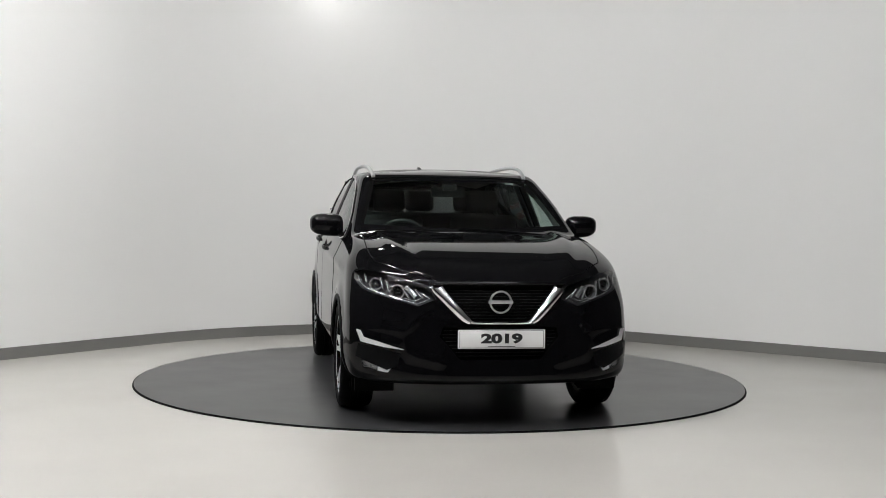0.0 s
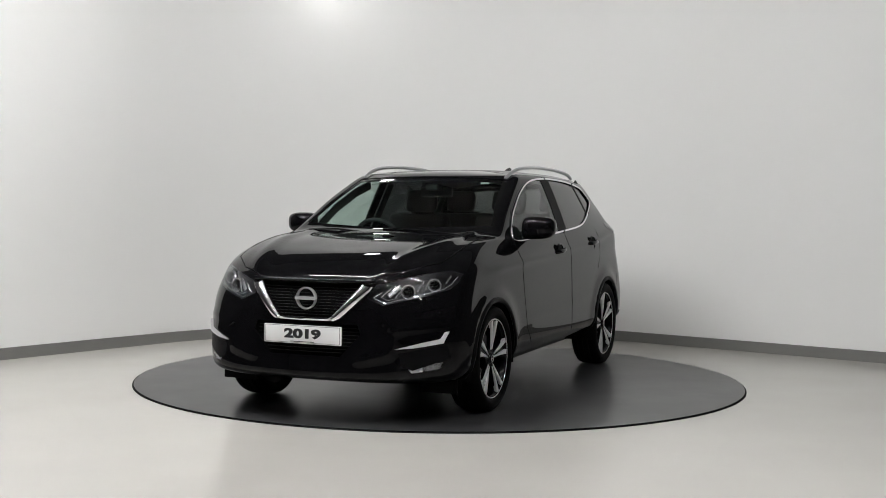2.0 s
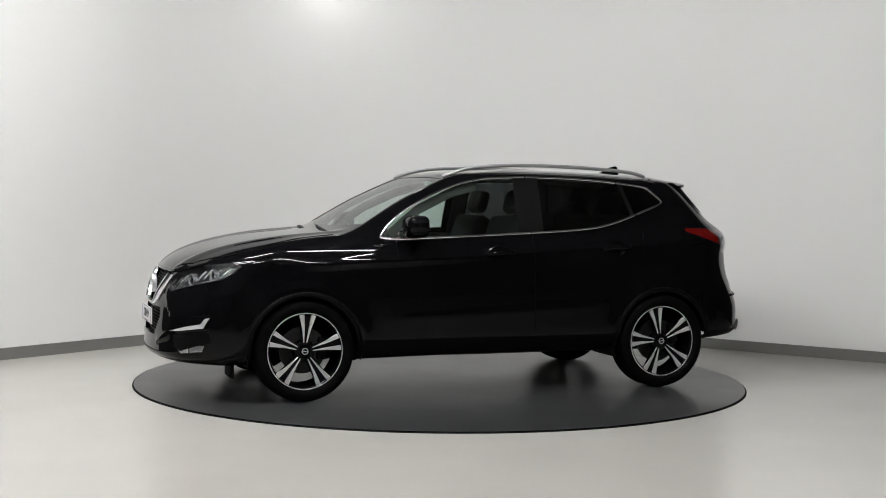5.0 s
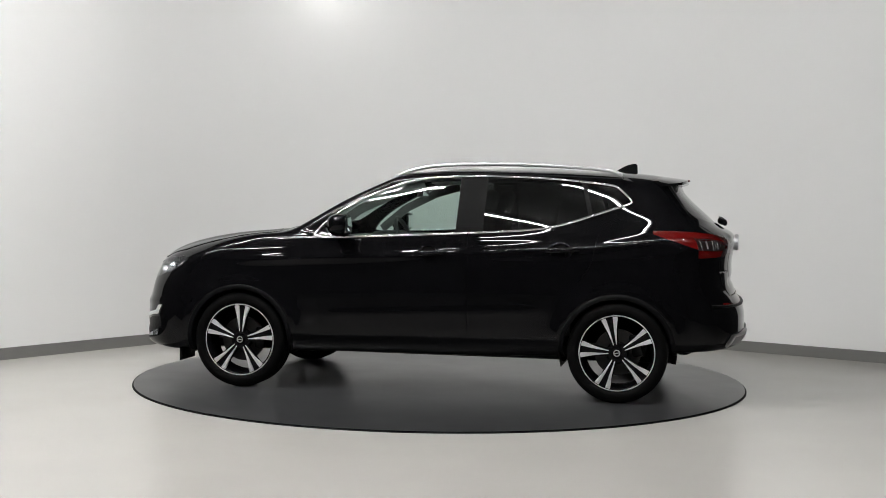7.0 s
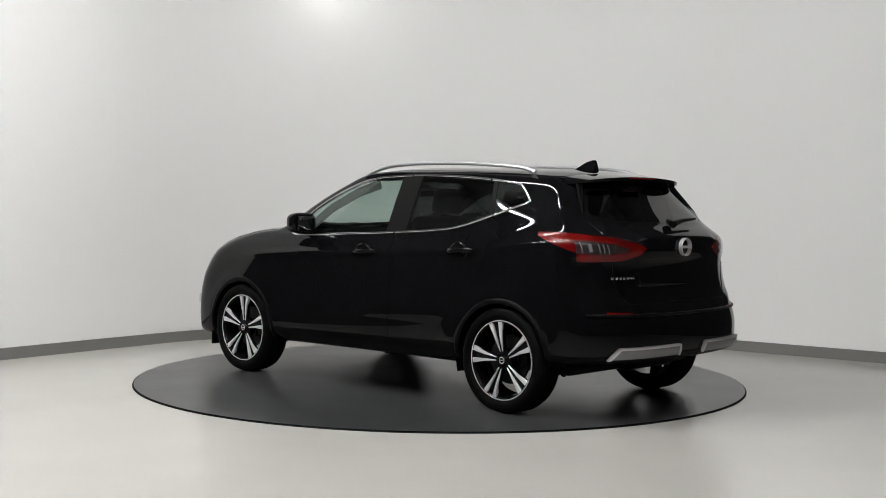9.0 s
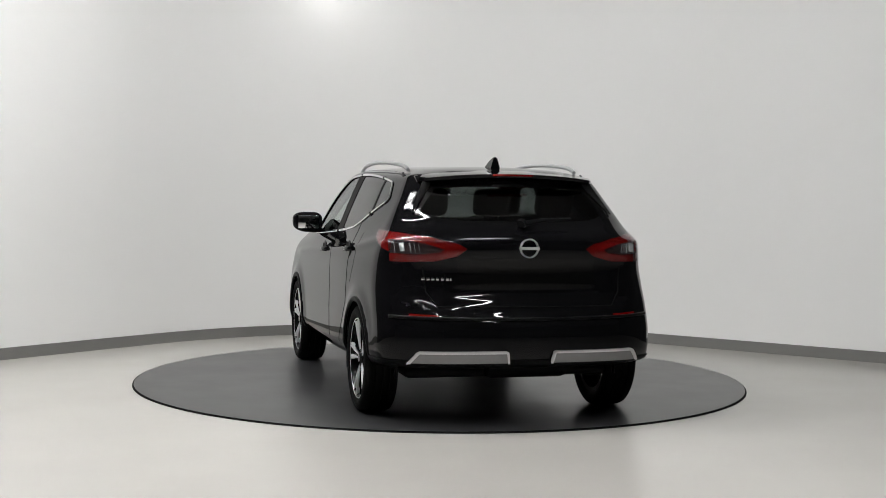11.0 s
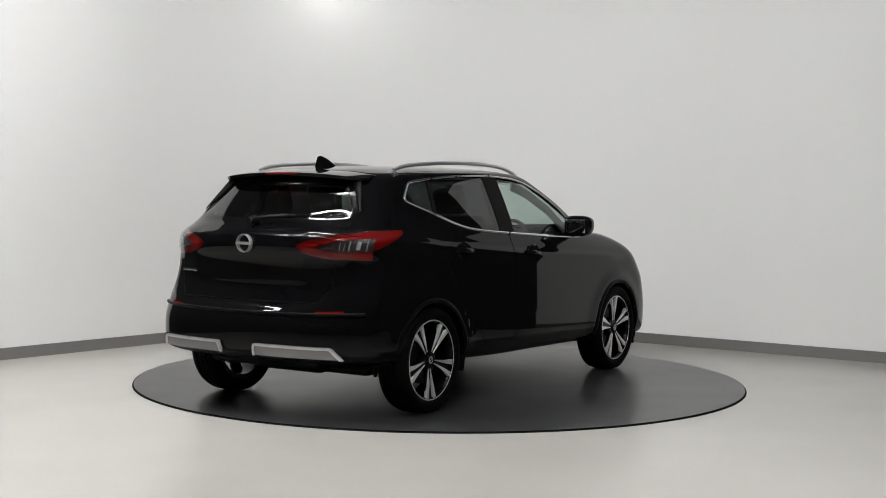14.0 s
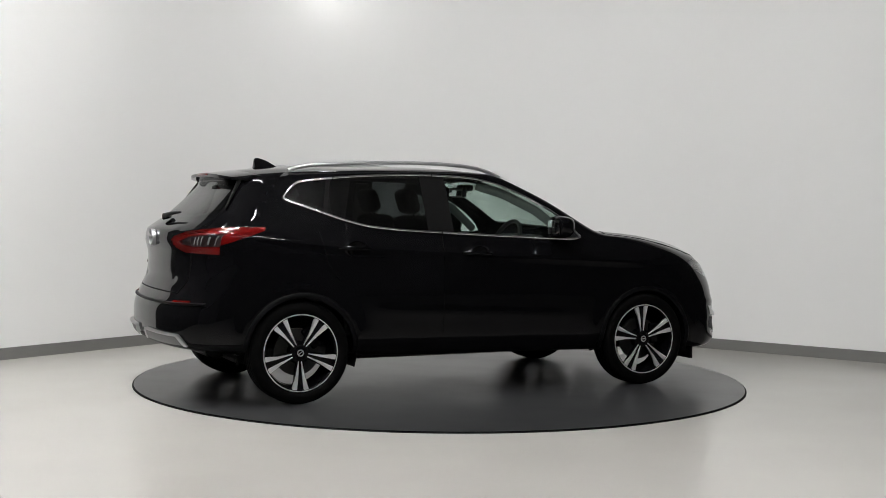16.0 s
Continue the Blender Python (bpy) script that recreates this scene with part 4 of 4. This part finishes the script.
# ---- fittings ----
def build_fittings(car):
    bm = bmesh.new()
    box(bm, (0, 0, 0.285), (3.4, 1.30, 0.07), 0.03)
    box(bm, (-0.2, 0, 0.25), (2.2, 0.9, 0.05), 0.02)
    part("underbody", bm, M_PLASTIC, car, "dark underbody")
    bm = bmesh.new()
    lathe(bm, [(0.001, -0.25), (0.085, -0.25), (0.095, -0.22), (0.095, 0.22), (0.085, 0.25), (0.001, 0.25)], 24, "y", False, Matrix.Translation((-1.74, -0.1, 0.345)))
    part("silencer", bm, M_PLASTIC, car, "dark exhaust silencer")
    for cx in (1.323, -1.323):
        bm = bmesh.new()
        lathe(bm, [(0.001, -0.72), (0.035, -0.72), (0.035, 0.72), (0.001, 0.72)], 16, "y", False, Matrix.Translation((cx, 0, 0.33)))
        part("axle", bm, M_BRAKE, car, "dark steel axle")
    for s in (1, -1):
        # roof rail: a long low arch on three feet
        rx = [-1.32, -1.27, -1.12, -0.80, -0.45, -0.20, 0.0, 0.12, 0.22, 0.27]
        rz = [1.524, 1.548, 1.565, 1.584, 1.592, 1.588, 1.576, 1.556, 1.526, 1.500]
        pts = [(x, s * (0.578 - 0.02 * abs((x + 0.5) / 0.8) ** 2), float(np.interp(x, rx, rz))) for x in np.linspace(0.27, -1.32, 54)]
        za = np.array([p[2] for p in pts])
        for _ in range(6):
            za[1:-1] = (za[:-2] + 2 * za[1:-1] + za[2:]) / 4
        pts = [(p[0], p[1], float(z)) for p, z in zip(pts, za)]
        bm = bmesh.new()
        sweep(bm, pts, 0.026, 0.028, Vector((0, s, 0)), n=10)
        part("roof_rail", bm, M_SATIN, car, "satin silver roof rail")
        # door mirror
        root = new("door_mirror")
        root.parent = car
        bm = bmesh.new()
        bmesh.ops.create_uvsphere(bm, u_segments=28, v_segments=16, radius=1)
        for v in bm.verts:
            x, y, z = v.co
            sq = lambda a, p: math.copysign(abs(a) ** p, a)
            v.co = (max(-0.042, 0.075 * sq(x, 0.8) * (1.25 if x > 0 else 0.75) - 0.012 * y), s * (0.110 * sq(y, 0.62)), 0.074 * sq(z, 0.60) * (1 - 0.14 * y) + 0.008 * y)
        bmesh.ops.scale(bm, vec=(1.04, 1.06, 1.06), verts=bm.verts)
        bmesh.ops.translate(bm, vec=(0.565, s * 0.918, 1.155), verts=bm.verts)
        part("housing", bm, M_PAINT, root, "gloss black mirror housing")
        bm = bmesh.new()
        box(bm, (0.520, s * 0.916, 1.156), (0.004, 0.158, 0.100), 0.0015)
        part("mirror_glass", bm, M_MIRROR, root, "silvered mirror glass")
        bm = bmesh.new()
        sweep(bm, [(0.60, s * 0.80, 1.085), (0.585, s * 0.83, 1.098), (0.57, s * 0.87, 1.115)], 0.10, 0.04, Vector((0, 0, 1)), n=10)
        part("mirror_foot", bm, M_GLOSSBLACK, root)
        bm = bmesh.new()
        sweep(bm, [(0.655, s * 0.88, 1.168), (0.648, s * 0.95, 1.172), (0.615, s * 1.005, 1.176)], 0.012, 0.008, Vector((1, 0, 0)), n=6)
        part("indicator", bm, M_SMOKE, root, "clear indicator strip")
        # handles
        for x, z in ((-0.05, 0.975), (-0.95, 1.012)):
            p = side_point(x, z)
            bm = bmesh.new()
            sweep(bm, [(x + 0.11 * q, s * (side_point(x + 0.11 * q, z + 0.006 * q).y + 0.026 * (1 - q ** 4)), z - 0.006 * q) for q in (-1, -0.85, -0.5, 0, 0.5, 0.85, 1)], 0.03, 0.018, Vector((0, s, 0)), n=10)
            part("door_handle", bm, M_PAINT, car, "gloss black door handle")
            cup = Matrix.Translation((x + 0.01, s * (p.y + 0.001), z - 0.006)) @ Matrix.Diagonal((1.30, s, 1.0, 1))
            bm = bmesh.new()
            lathe(bm, [(0.046, -0.004), (0.050, 0.003), (0.055, 0.005), (0.061, 0.002), (0.064, -0.004)], 36, "y", False, cup)
            part("handle_rim", bm, M_PAINT, car, "rounded gloss black rim round the handle cup")
            # flat matt black disc: the shade of the hollow put into colour
            bm = bmesh.new()
            lathe(bm, [(0.001, 0.0012), (0.047, 0.0012), (0.048, -0.004)], 36, "y", False, cup)
            part("handle_shade", bm, M_SEAM, car, "flat dark disc painting the shade behind the handle")
        front = lambda y, z, d: (lambda p: Vector((p.x, p.y * s, p.z)))(end_point(y, z, True, d))
        rear = lambda y, z, d: (lambda p: Vector((p.x, p.y * s, p.z)))(end_point(y, z, False, d))
        bm = bmesh.new()
        sweep(bm, [rear(0.50 + 0.13 * q / 8, 1.455 - 0.20 * q / 8, 0.010) for q in range(9)], 0.055, 0.026, Vector((-1, 0, 0.5)), n=8, taper=lambda q: 1.1 - 0.9 * q)
        part("window_fin", bm, M_PILLARTRIM, car, "black fin beside the rear window")
        # mud flap ahead of the front wheel
        bm = bmesh.new()
        box(bm, (1.79, s * 0.70, 0.21), (0.02, 0.24, 0.09), 0.004)
        part("air_flap", bm, M_RUBBER, car)
        bm = bmesh.new()
        sweep(bm, [front(y, 0.846 + 0.00 * y, 0.0) + Vector((0.002, 0, 0.0)) for y in (0.0, 0.06, 0.12, 0.18, 0.24, 0.30, 0.36, 0.41)], 0.026, 0.022, Vector((1, 0, 0)), n=12)
        part("bonnet_edge", bm, M_PAINT, car, "rounded gloss black bonnet lip")
    bm = bmesh.new()
    sweep(bm, [end_point(0.80 * q / 24, 0.646 + 0.010 * (q / 24) ** 2, False, 0.004) for q in range(-24, 25)], 0.020, 0.022, Vector((-1, 0, 0)), n=10)
    part("bumper_ledge", bm, M_PLASTIC, car, "matt black ledge along the rear bumper")
    # plain round emblems at nose and tail
    for x, z, f, r in ((2.200, 0.742, 1, 0.068), (-2.102, 1.060, -1, 0.058)):
        bm = bmesh.new()
        m = Matrix.Translation((x, 0, z)) @ pose(0, 0, 0, 0, 0, -90 * f)
        lathe(bm, [(r * 0.84, 0.0), (r * 0.88, 0.008), (r * 0.96, 0.008), (r, 0.0), (r * 0.96, -0.02), (r * 0.88, -0.02)], 40, "y", True, m)
        box(bm, (x, 0, z), (0.014, r * 2.15, r * 0.30), 0.004)
        part("emblem", bm, M_SATIN, car, "plain chrome ring emblem")
    # show plate with the year
    root = new("show_plate")
    root.parent = car
    bm = bmesh.new()
    box(bm, (2.238, 0, 0.528), (0.008, 0.520, 0.111), 0.003)
    part("plate", bm, M_WHITE, root, "white show plate")
    cu = bpy.data.curves.new("year", "FONT")
    cu.body, cu.size, cu.align_x, cu.align_y, cu.extrude, cu.offset = "2019", 0.094, "CENTER", "CENTER", 0.001, 0.005
    tx = bpy.data.objects.new("year", cu)
    me = bpy.data.meshes.new_from_object(tx)
    bpy.data.objects.remove(tx)
    xs, ys = [v.co.x for v in me.vertices], [v.co.y for v in me.vertices]
    kx, ky = 0.248 / (max(xs) - min(xs)), 0.060 / (max(ys) - min(ys))
    mx, my = (max(xs) + min(xs)) / 2, (max(ys) + min(ys)) / 2
    me.transform(Matrix.Translation((2.2425, -mx * kx, 0.532 - my * ky)) @ Matrix(((0, 0, 1, 0), (kx, 0, 0, 0), (0, ky, 0, 0), (0, 0, 0, 1))))
    part("year", me, M_INK, root, "black lettering reading 2019")
    bm = bmesh.new()
    for z in (0.478, 0.578):
        box(bm, (2.2425, 0, z), (0.001, 0.50, 0.002))
    for y in (-0.25, 0.25):
        box(bm, (2.2425, y, 0.528), (0.001, 0.002, 0.10))
    box(bm, (2.2425, 0, 0.4845), (0.001, 0.16, 0.004))
    part("plate_border", bm, M_INK, root, smooth=False)
    # plain bars in place of the model badge
    y = 0.625
    for w in (0.026, 0.022, 0.022, 0.022, 0.026, 0.022, 0.008):
        bm = bmesh.new()
        p = end_point(y - w / 2, 0.876, False, 0.004)
        box(bm, p, (0.006, w * 0.85, 0.016), 0.002)
        part("badge_bar", bm, M_CHROME, car, "plain chrome badge bar")
        y -= w + 0.004
    # fin aerial
    bm = bmesh.new()
    slab(bm, [(-1.20, 1.54), (-1.30, 1.60), (-1.36, 1.618), (-1.385, 1.615), (-1.39, 1.54)], 0.03, lambda u, v, d: Vector((u, (d - 0.015) * (2.2 - 20 * max(0, v - 1.54)), v)))
    bmesh.ops.bevel(bm, geom=bm.edges[:], offset=0.006, segments=2, affect="EDGES")
    part("fin_aerial", bm, M_PAINT, car, "gloss black fin aerial")
    # roof spoiler over the rear window
    bm = bmesh.new()
    rows = []
    for i in range(25):
        y = -0.57 + 1.14 * i / 24
        k = 1 - abs(y / 0.57) ** 4
        lead, tip = -1.42, -1.60 - 0.155 * max(0.0, k) ** 0.5
        zt = 1.505 - 0.030 * (y / 0.57) ** 2
        rows.append([bm.verts.new(p) for p in ((lead, y, zt + 0.012 + 0.008 * k), (-1.56, y, zt + 0.010 + 0.012 * k), (tip, y, zt - 0.010 + 0.006 * k), (tip + 0.004, y, zt - 0.026), (tip + 0.09, y * 0.98, zt - 0.050), (-1.50, y, zt - 0.05))])
    for a, b in zip(rows, rows[1:]):
        for j in range(6):
            bm.faces.new((a[j], b[j], b[(j + 1) % 6], a[(j + 1) % 6]))
    bm.faces.new(rows[0])
    bm.faces.new(rows[-1][::-1])
    part("roof_spoiler", bm, M_PAINT, car, "gloss black roof spoiler", sharp=50)
    bm = bmesh.new()
    box(bm, (-1.758, 0, 1.493), (0.008, 0.26, 0.012), 0.003)
    part("high_brake_light", bm, M_REDDARK, car, "dark red high brake light")
    # wipers
    bm = bmesh.new()
    sweep(bm, [(-2.015, 0.0, 1.205), (-1.995, -0.12, 1.225), (-1.975, -0.30, 1.235)], 0.03, 0.022, Vector((-1, 0, 0.6)), n=8, taper=lambda q: 1.3 - 0.8 * q)
    sweep(bm, [(-2.015, 0.03, 1.20), (-1.975, 0.0, 1.212)], 0.06, 0.04, Vector((-1, 0, 0.6)), n=8)
    part("rear_wiper", bm, M_PLASTIC, car, "black rear wiper")
    for y0, y1 in ((0.55, -0.05), (-0.12, -0.62)):
        bm = bmesh.new()
        sweep(bm, [(1.09, y0, 1.104), (1.07, (y0 + y1) / 2, 1.130), (1.03, y1, 1.122 if y1 < -0.3 else 1.146)], 0.022, 0.016, Vector((0, 0, 1)), n=8, taper=lambda q: 1.2 - 0.6 * q)
        part("wiper", bm, M_PLASTIC, car, "black windscreen wiper")
    bm = bmesh.new()
    rows = []
    for i in range(17):
        y = -0.72 + 1.44 * i / 16
        bx = 1.075 - 0.13 * (y / 0.72) ** 2
        bz = 1.092 - 0.025 * (y / 0.72) ** 2
        rows.append([bm.verts.new(p) for p in ((bx + 0.05, y, bz - 0.005), (bx - 0.03, y, bz + 0.02), (bx - 0.03, y, bz - 0.03), (bx + 0.05, y, bz - 0.03))])
    for a, b in zip(rows, rows[1:]):
        for j in range(4):
            bm.faces.new((a[j], b[j], b[(j + 1) % 4], a[(j + 1) % 4]))
    part("cowl", bm, M_PLASTIC, car, "black plastic cowl")
    # small sticker in the windscreen
    bm = bmesh.new()
    slab(bm, [(0.40, 1.462), (0.46, 1.460), (0.46, 1.478), (0.40, 1.480)], 0.001, lambda u, v, d: end_screen(u, v) + Vector((-0.012 - d, 0, -0.006)))
    part("screen_sticker", bm, M_WHITE, car, "small white screen sticker", smooth=False)


def end_screen(y, z):
    """A place on the windscreen."""
    pts = np.array([[np.interp(abs(y), s[:40, 1], s[:40, j]) for j in (0, 2)] for s in SKIN if s[0, 0] > 0.2 and s[0, 2] > 1.12])
    return Vector((float(np.interp(z, pts[:, 1], pts[:, 0])), y, z))


def build_interior(car):
    def seat(x, y, wide, rest=True):
        root = new("seat")
        root.parent = car
        bm = bmesh.new()
        box(bm, (x, y, 0.62), (0.50, wide, 0.16), 0.05, None, 3)
        part("cushion", bm, M_CLOTH, root)
        m = Matrix.Translation((x - 0.25, y, 0.66)) @ pose(0, 0, 0, 0, -18, 0)
        bm = bmesh.new()
        box(bm, (0, 0, 0.29), (0.13, wide, 0.60), 0.055, m, 3)
        part("backrest", bm, M_CLOTH, root)
        for yy in ((0,) if wide < 0.7 else (-0.42, 0, 0.42)):
            bm = bmesh.new()
            box(bm, (0.0, yy, 0.70), (0.10, 0.25, 0.18), 0.045, m, 3)
            part("headrest", bm, M_CLOTH, root)
            for d in (-0.05, 0.05):
                bm = bmesh.new()
                box(bm, (0, yy + d, 0.60), (0.012, 0.012, 0.10), 0.003, m)
                part("headrest_post", bm, M_BRAKE, root)
    for y in (0.37, -0.37):
        seat(0.10, y, 0.52)
    seat(-0.85, 0, 1.30)
    bm = bmesh.new()
    box(bm, (0.68, 0, 0.93), (0.46, 1.42, 0.26), 0.07, None, 3)
    box(bm, (0.55, -0.37, 1.04), (0.22, 0.40, 0.10), 0.04, None, 3)
    part("dashboard", bm, M_TRIM, car, "dark grey dashboard")
    bm = bmesh.new()
    box(bm, (-0.2, 0, 0.33), (2.6, 1.45, 0.06), 0.01)
    part("cabin_floor", bm, M_TRIM, car)
    for s in (1, -1):
        bm = bmesh.new()
        box(bm, (-0.15, s * 0.775, 0.75), (1.7, 0.03, 0.64), 0.01)
        part("door_card", bm, M_TRIM, car)
    bm = bmesh.new()
    box(bm, (-1.55, 0, 1.02), (0.62, 1.15, 0.03), 0.008)
    part("parcel_shelf", bm, M_TRIM, car)
    # steering wheel on the car's own right side
    root = new("steering_wheel")
    root.parent = car
    m = Matrix.Translation((0.42, -0.37, 1.02)) @ pose(0, 0, 0, 0, -65, 0)
    bm = bmesh.new()
    lathe(bm, [(0.185 + 0.015 * math.cos(a), 0.015 * math.sin(a)) for a in [2 * math.pi * i / 10 for i in range(10)]], 40, "z", True, m)
    part("wheel_ring", bm, M_TRIM, root)
    bm = bmesh.new()
    box(bm, (0, 0, 0), (0.10, 0.34, 0.02), 0.008, m)
    box(bm, (-0.09, 0, 0), (0.16, 0.04, 0.02), 0.008, m)
    part("wheel_hub", bm, M_TRIM, root)
    # inner mirror and its stalk
    root = new("inner_mirror")
    root.parent = car
    bm = bmesh.new()
    box(bm, (0.21, 0.0, 1.395), (0.035, 0.25, 0.075), 0.014, None, 3)
    part("mirror_body", bm, M_TRIM, root)
    bm = bmesh.new()
    box(bm, (0.191, 0.0, 1.395), (0.003, 0.225, 0.058), 0.001)
    part("mirror_glass", bm, M_MIRROR, root, "silvered mirror glass")
    bm = bmesh.new()
    box(bm, (0.27, 0, 1.43), (0.10, 0.10, 0.05), 0.015)
    part("mirror_mount", bm, M_TRIM, root)
    bm = bmesh.new()
    rows = []
    for i in range(13):
        y = -0.56 + 1.12 * i / 12
        rows.append([bm.verts.new((x, y * (1 - 0.06 * (x < -1)), z - 0.05 * (y / 0.56) ** 2)) for x, z in ((0.22, 1.49), (0.0, 1.515), (-0.5, 1.53), (-1.0, 1.525), (-1.5, 1.485))])
    for a, b in zip(rows, rows[1:]):
        for j in range(4):
            bm.faces.new((a[j], a[j + 1], b[j + 1], b[j]))
    part("headliner", bm, M_LINER, car, "pale grey headliner")
    for s in (1, -1):
        bm = bmesh.new()
        sweep(bm, [side_in(0.72, 1.12, s), side_in(0.5, 1.29, s), side_in(0.25, 1.41, s), side_in(0.05, 1.465, s)], 0.07, 0.02, Vector((0, s, 0)), n=8)
        part("pillar_lining", bm, M_PILLAR, car, "grey pillar lining")
        bm = bmesh.new()
        sweep(bm, [side_in(-0.28, 0.6, s), side_in(-0.30, 1.1, s), side_in(-0.32, 1.3, s), side_in(-0.32, 1.48, s)], 0.12, 0.03, Vector((0, s, 0)), n=8)
        part("pillar_lining", bm, M_TRIM, car)
        bm = bmesh.new()
        sweep(bm, [side_in(-1.46, 1.05, s), side_in(-1.45, 1.2, s), side_in(-1.40, 1.40, s), side_in(-1.3, 1.46, s)], 0.20, 0.03, Vector((0, s, 0)), n=8)
        part("pillar_lining", bm, M_TRIM, car)


def side_in(x, z, s):
    p = side_point(x, z, -0.05)
    return Vector((p.x, s * p.y, p.z))


def build_car():
    root = tagged(new("car"), "gloss black crossover car with chrome trim and two-tone alloy wheels", "car")
    build_body(root)
    build_seams(root)
    build_grille_chrome(root)
    build_wheels(root)
    build_fittings(root)
    build_interior(root)
    return root


build_studio()
turntable = build_turntable()
build_lights()
car = build_car()

# ---- what moves: the turntable turns once in about 23 seconds and carries the car ----
START, SPEED = -80.987, -15.8735
OFF_X, OFF_Y = -0.067, 0.021


def motions():
    rows, disc_rows = [], []
    for i in range(33):
        t = i * 0.5
        a = START + SPEED * t
        c, s = math.cos(radians(a)), math.sin(radians(a))
        rows.append((t, pose(c * OFF_X - s * OFF_Y, s * OFF_X + c * OFF_Y, 0, 0, 0, a)))
        disc_rows.append((t, pose(0, 0, 0, 0, 0, a)))
    walk(turntable, disc_rows)
    walk(car, rows)


motions()
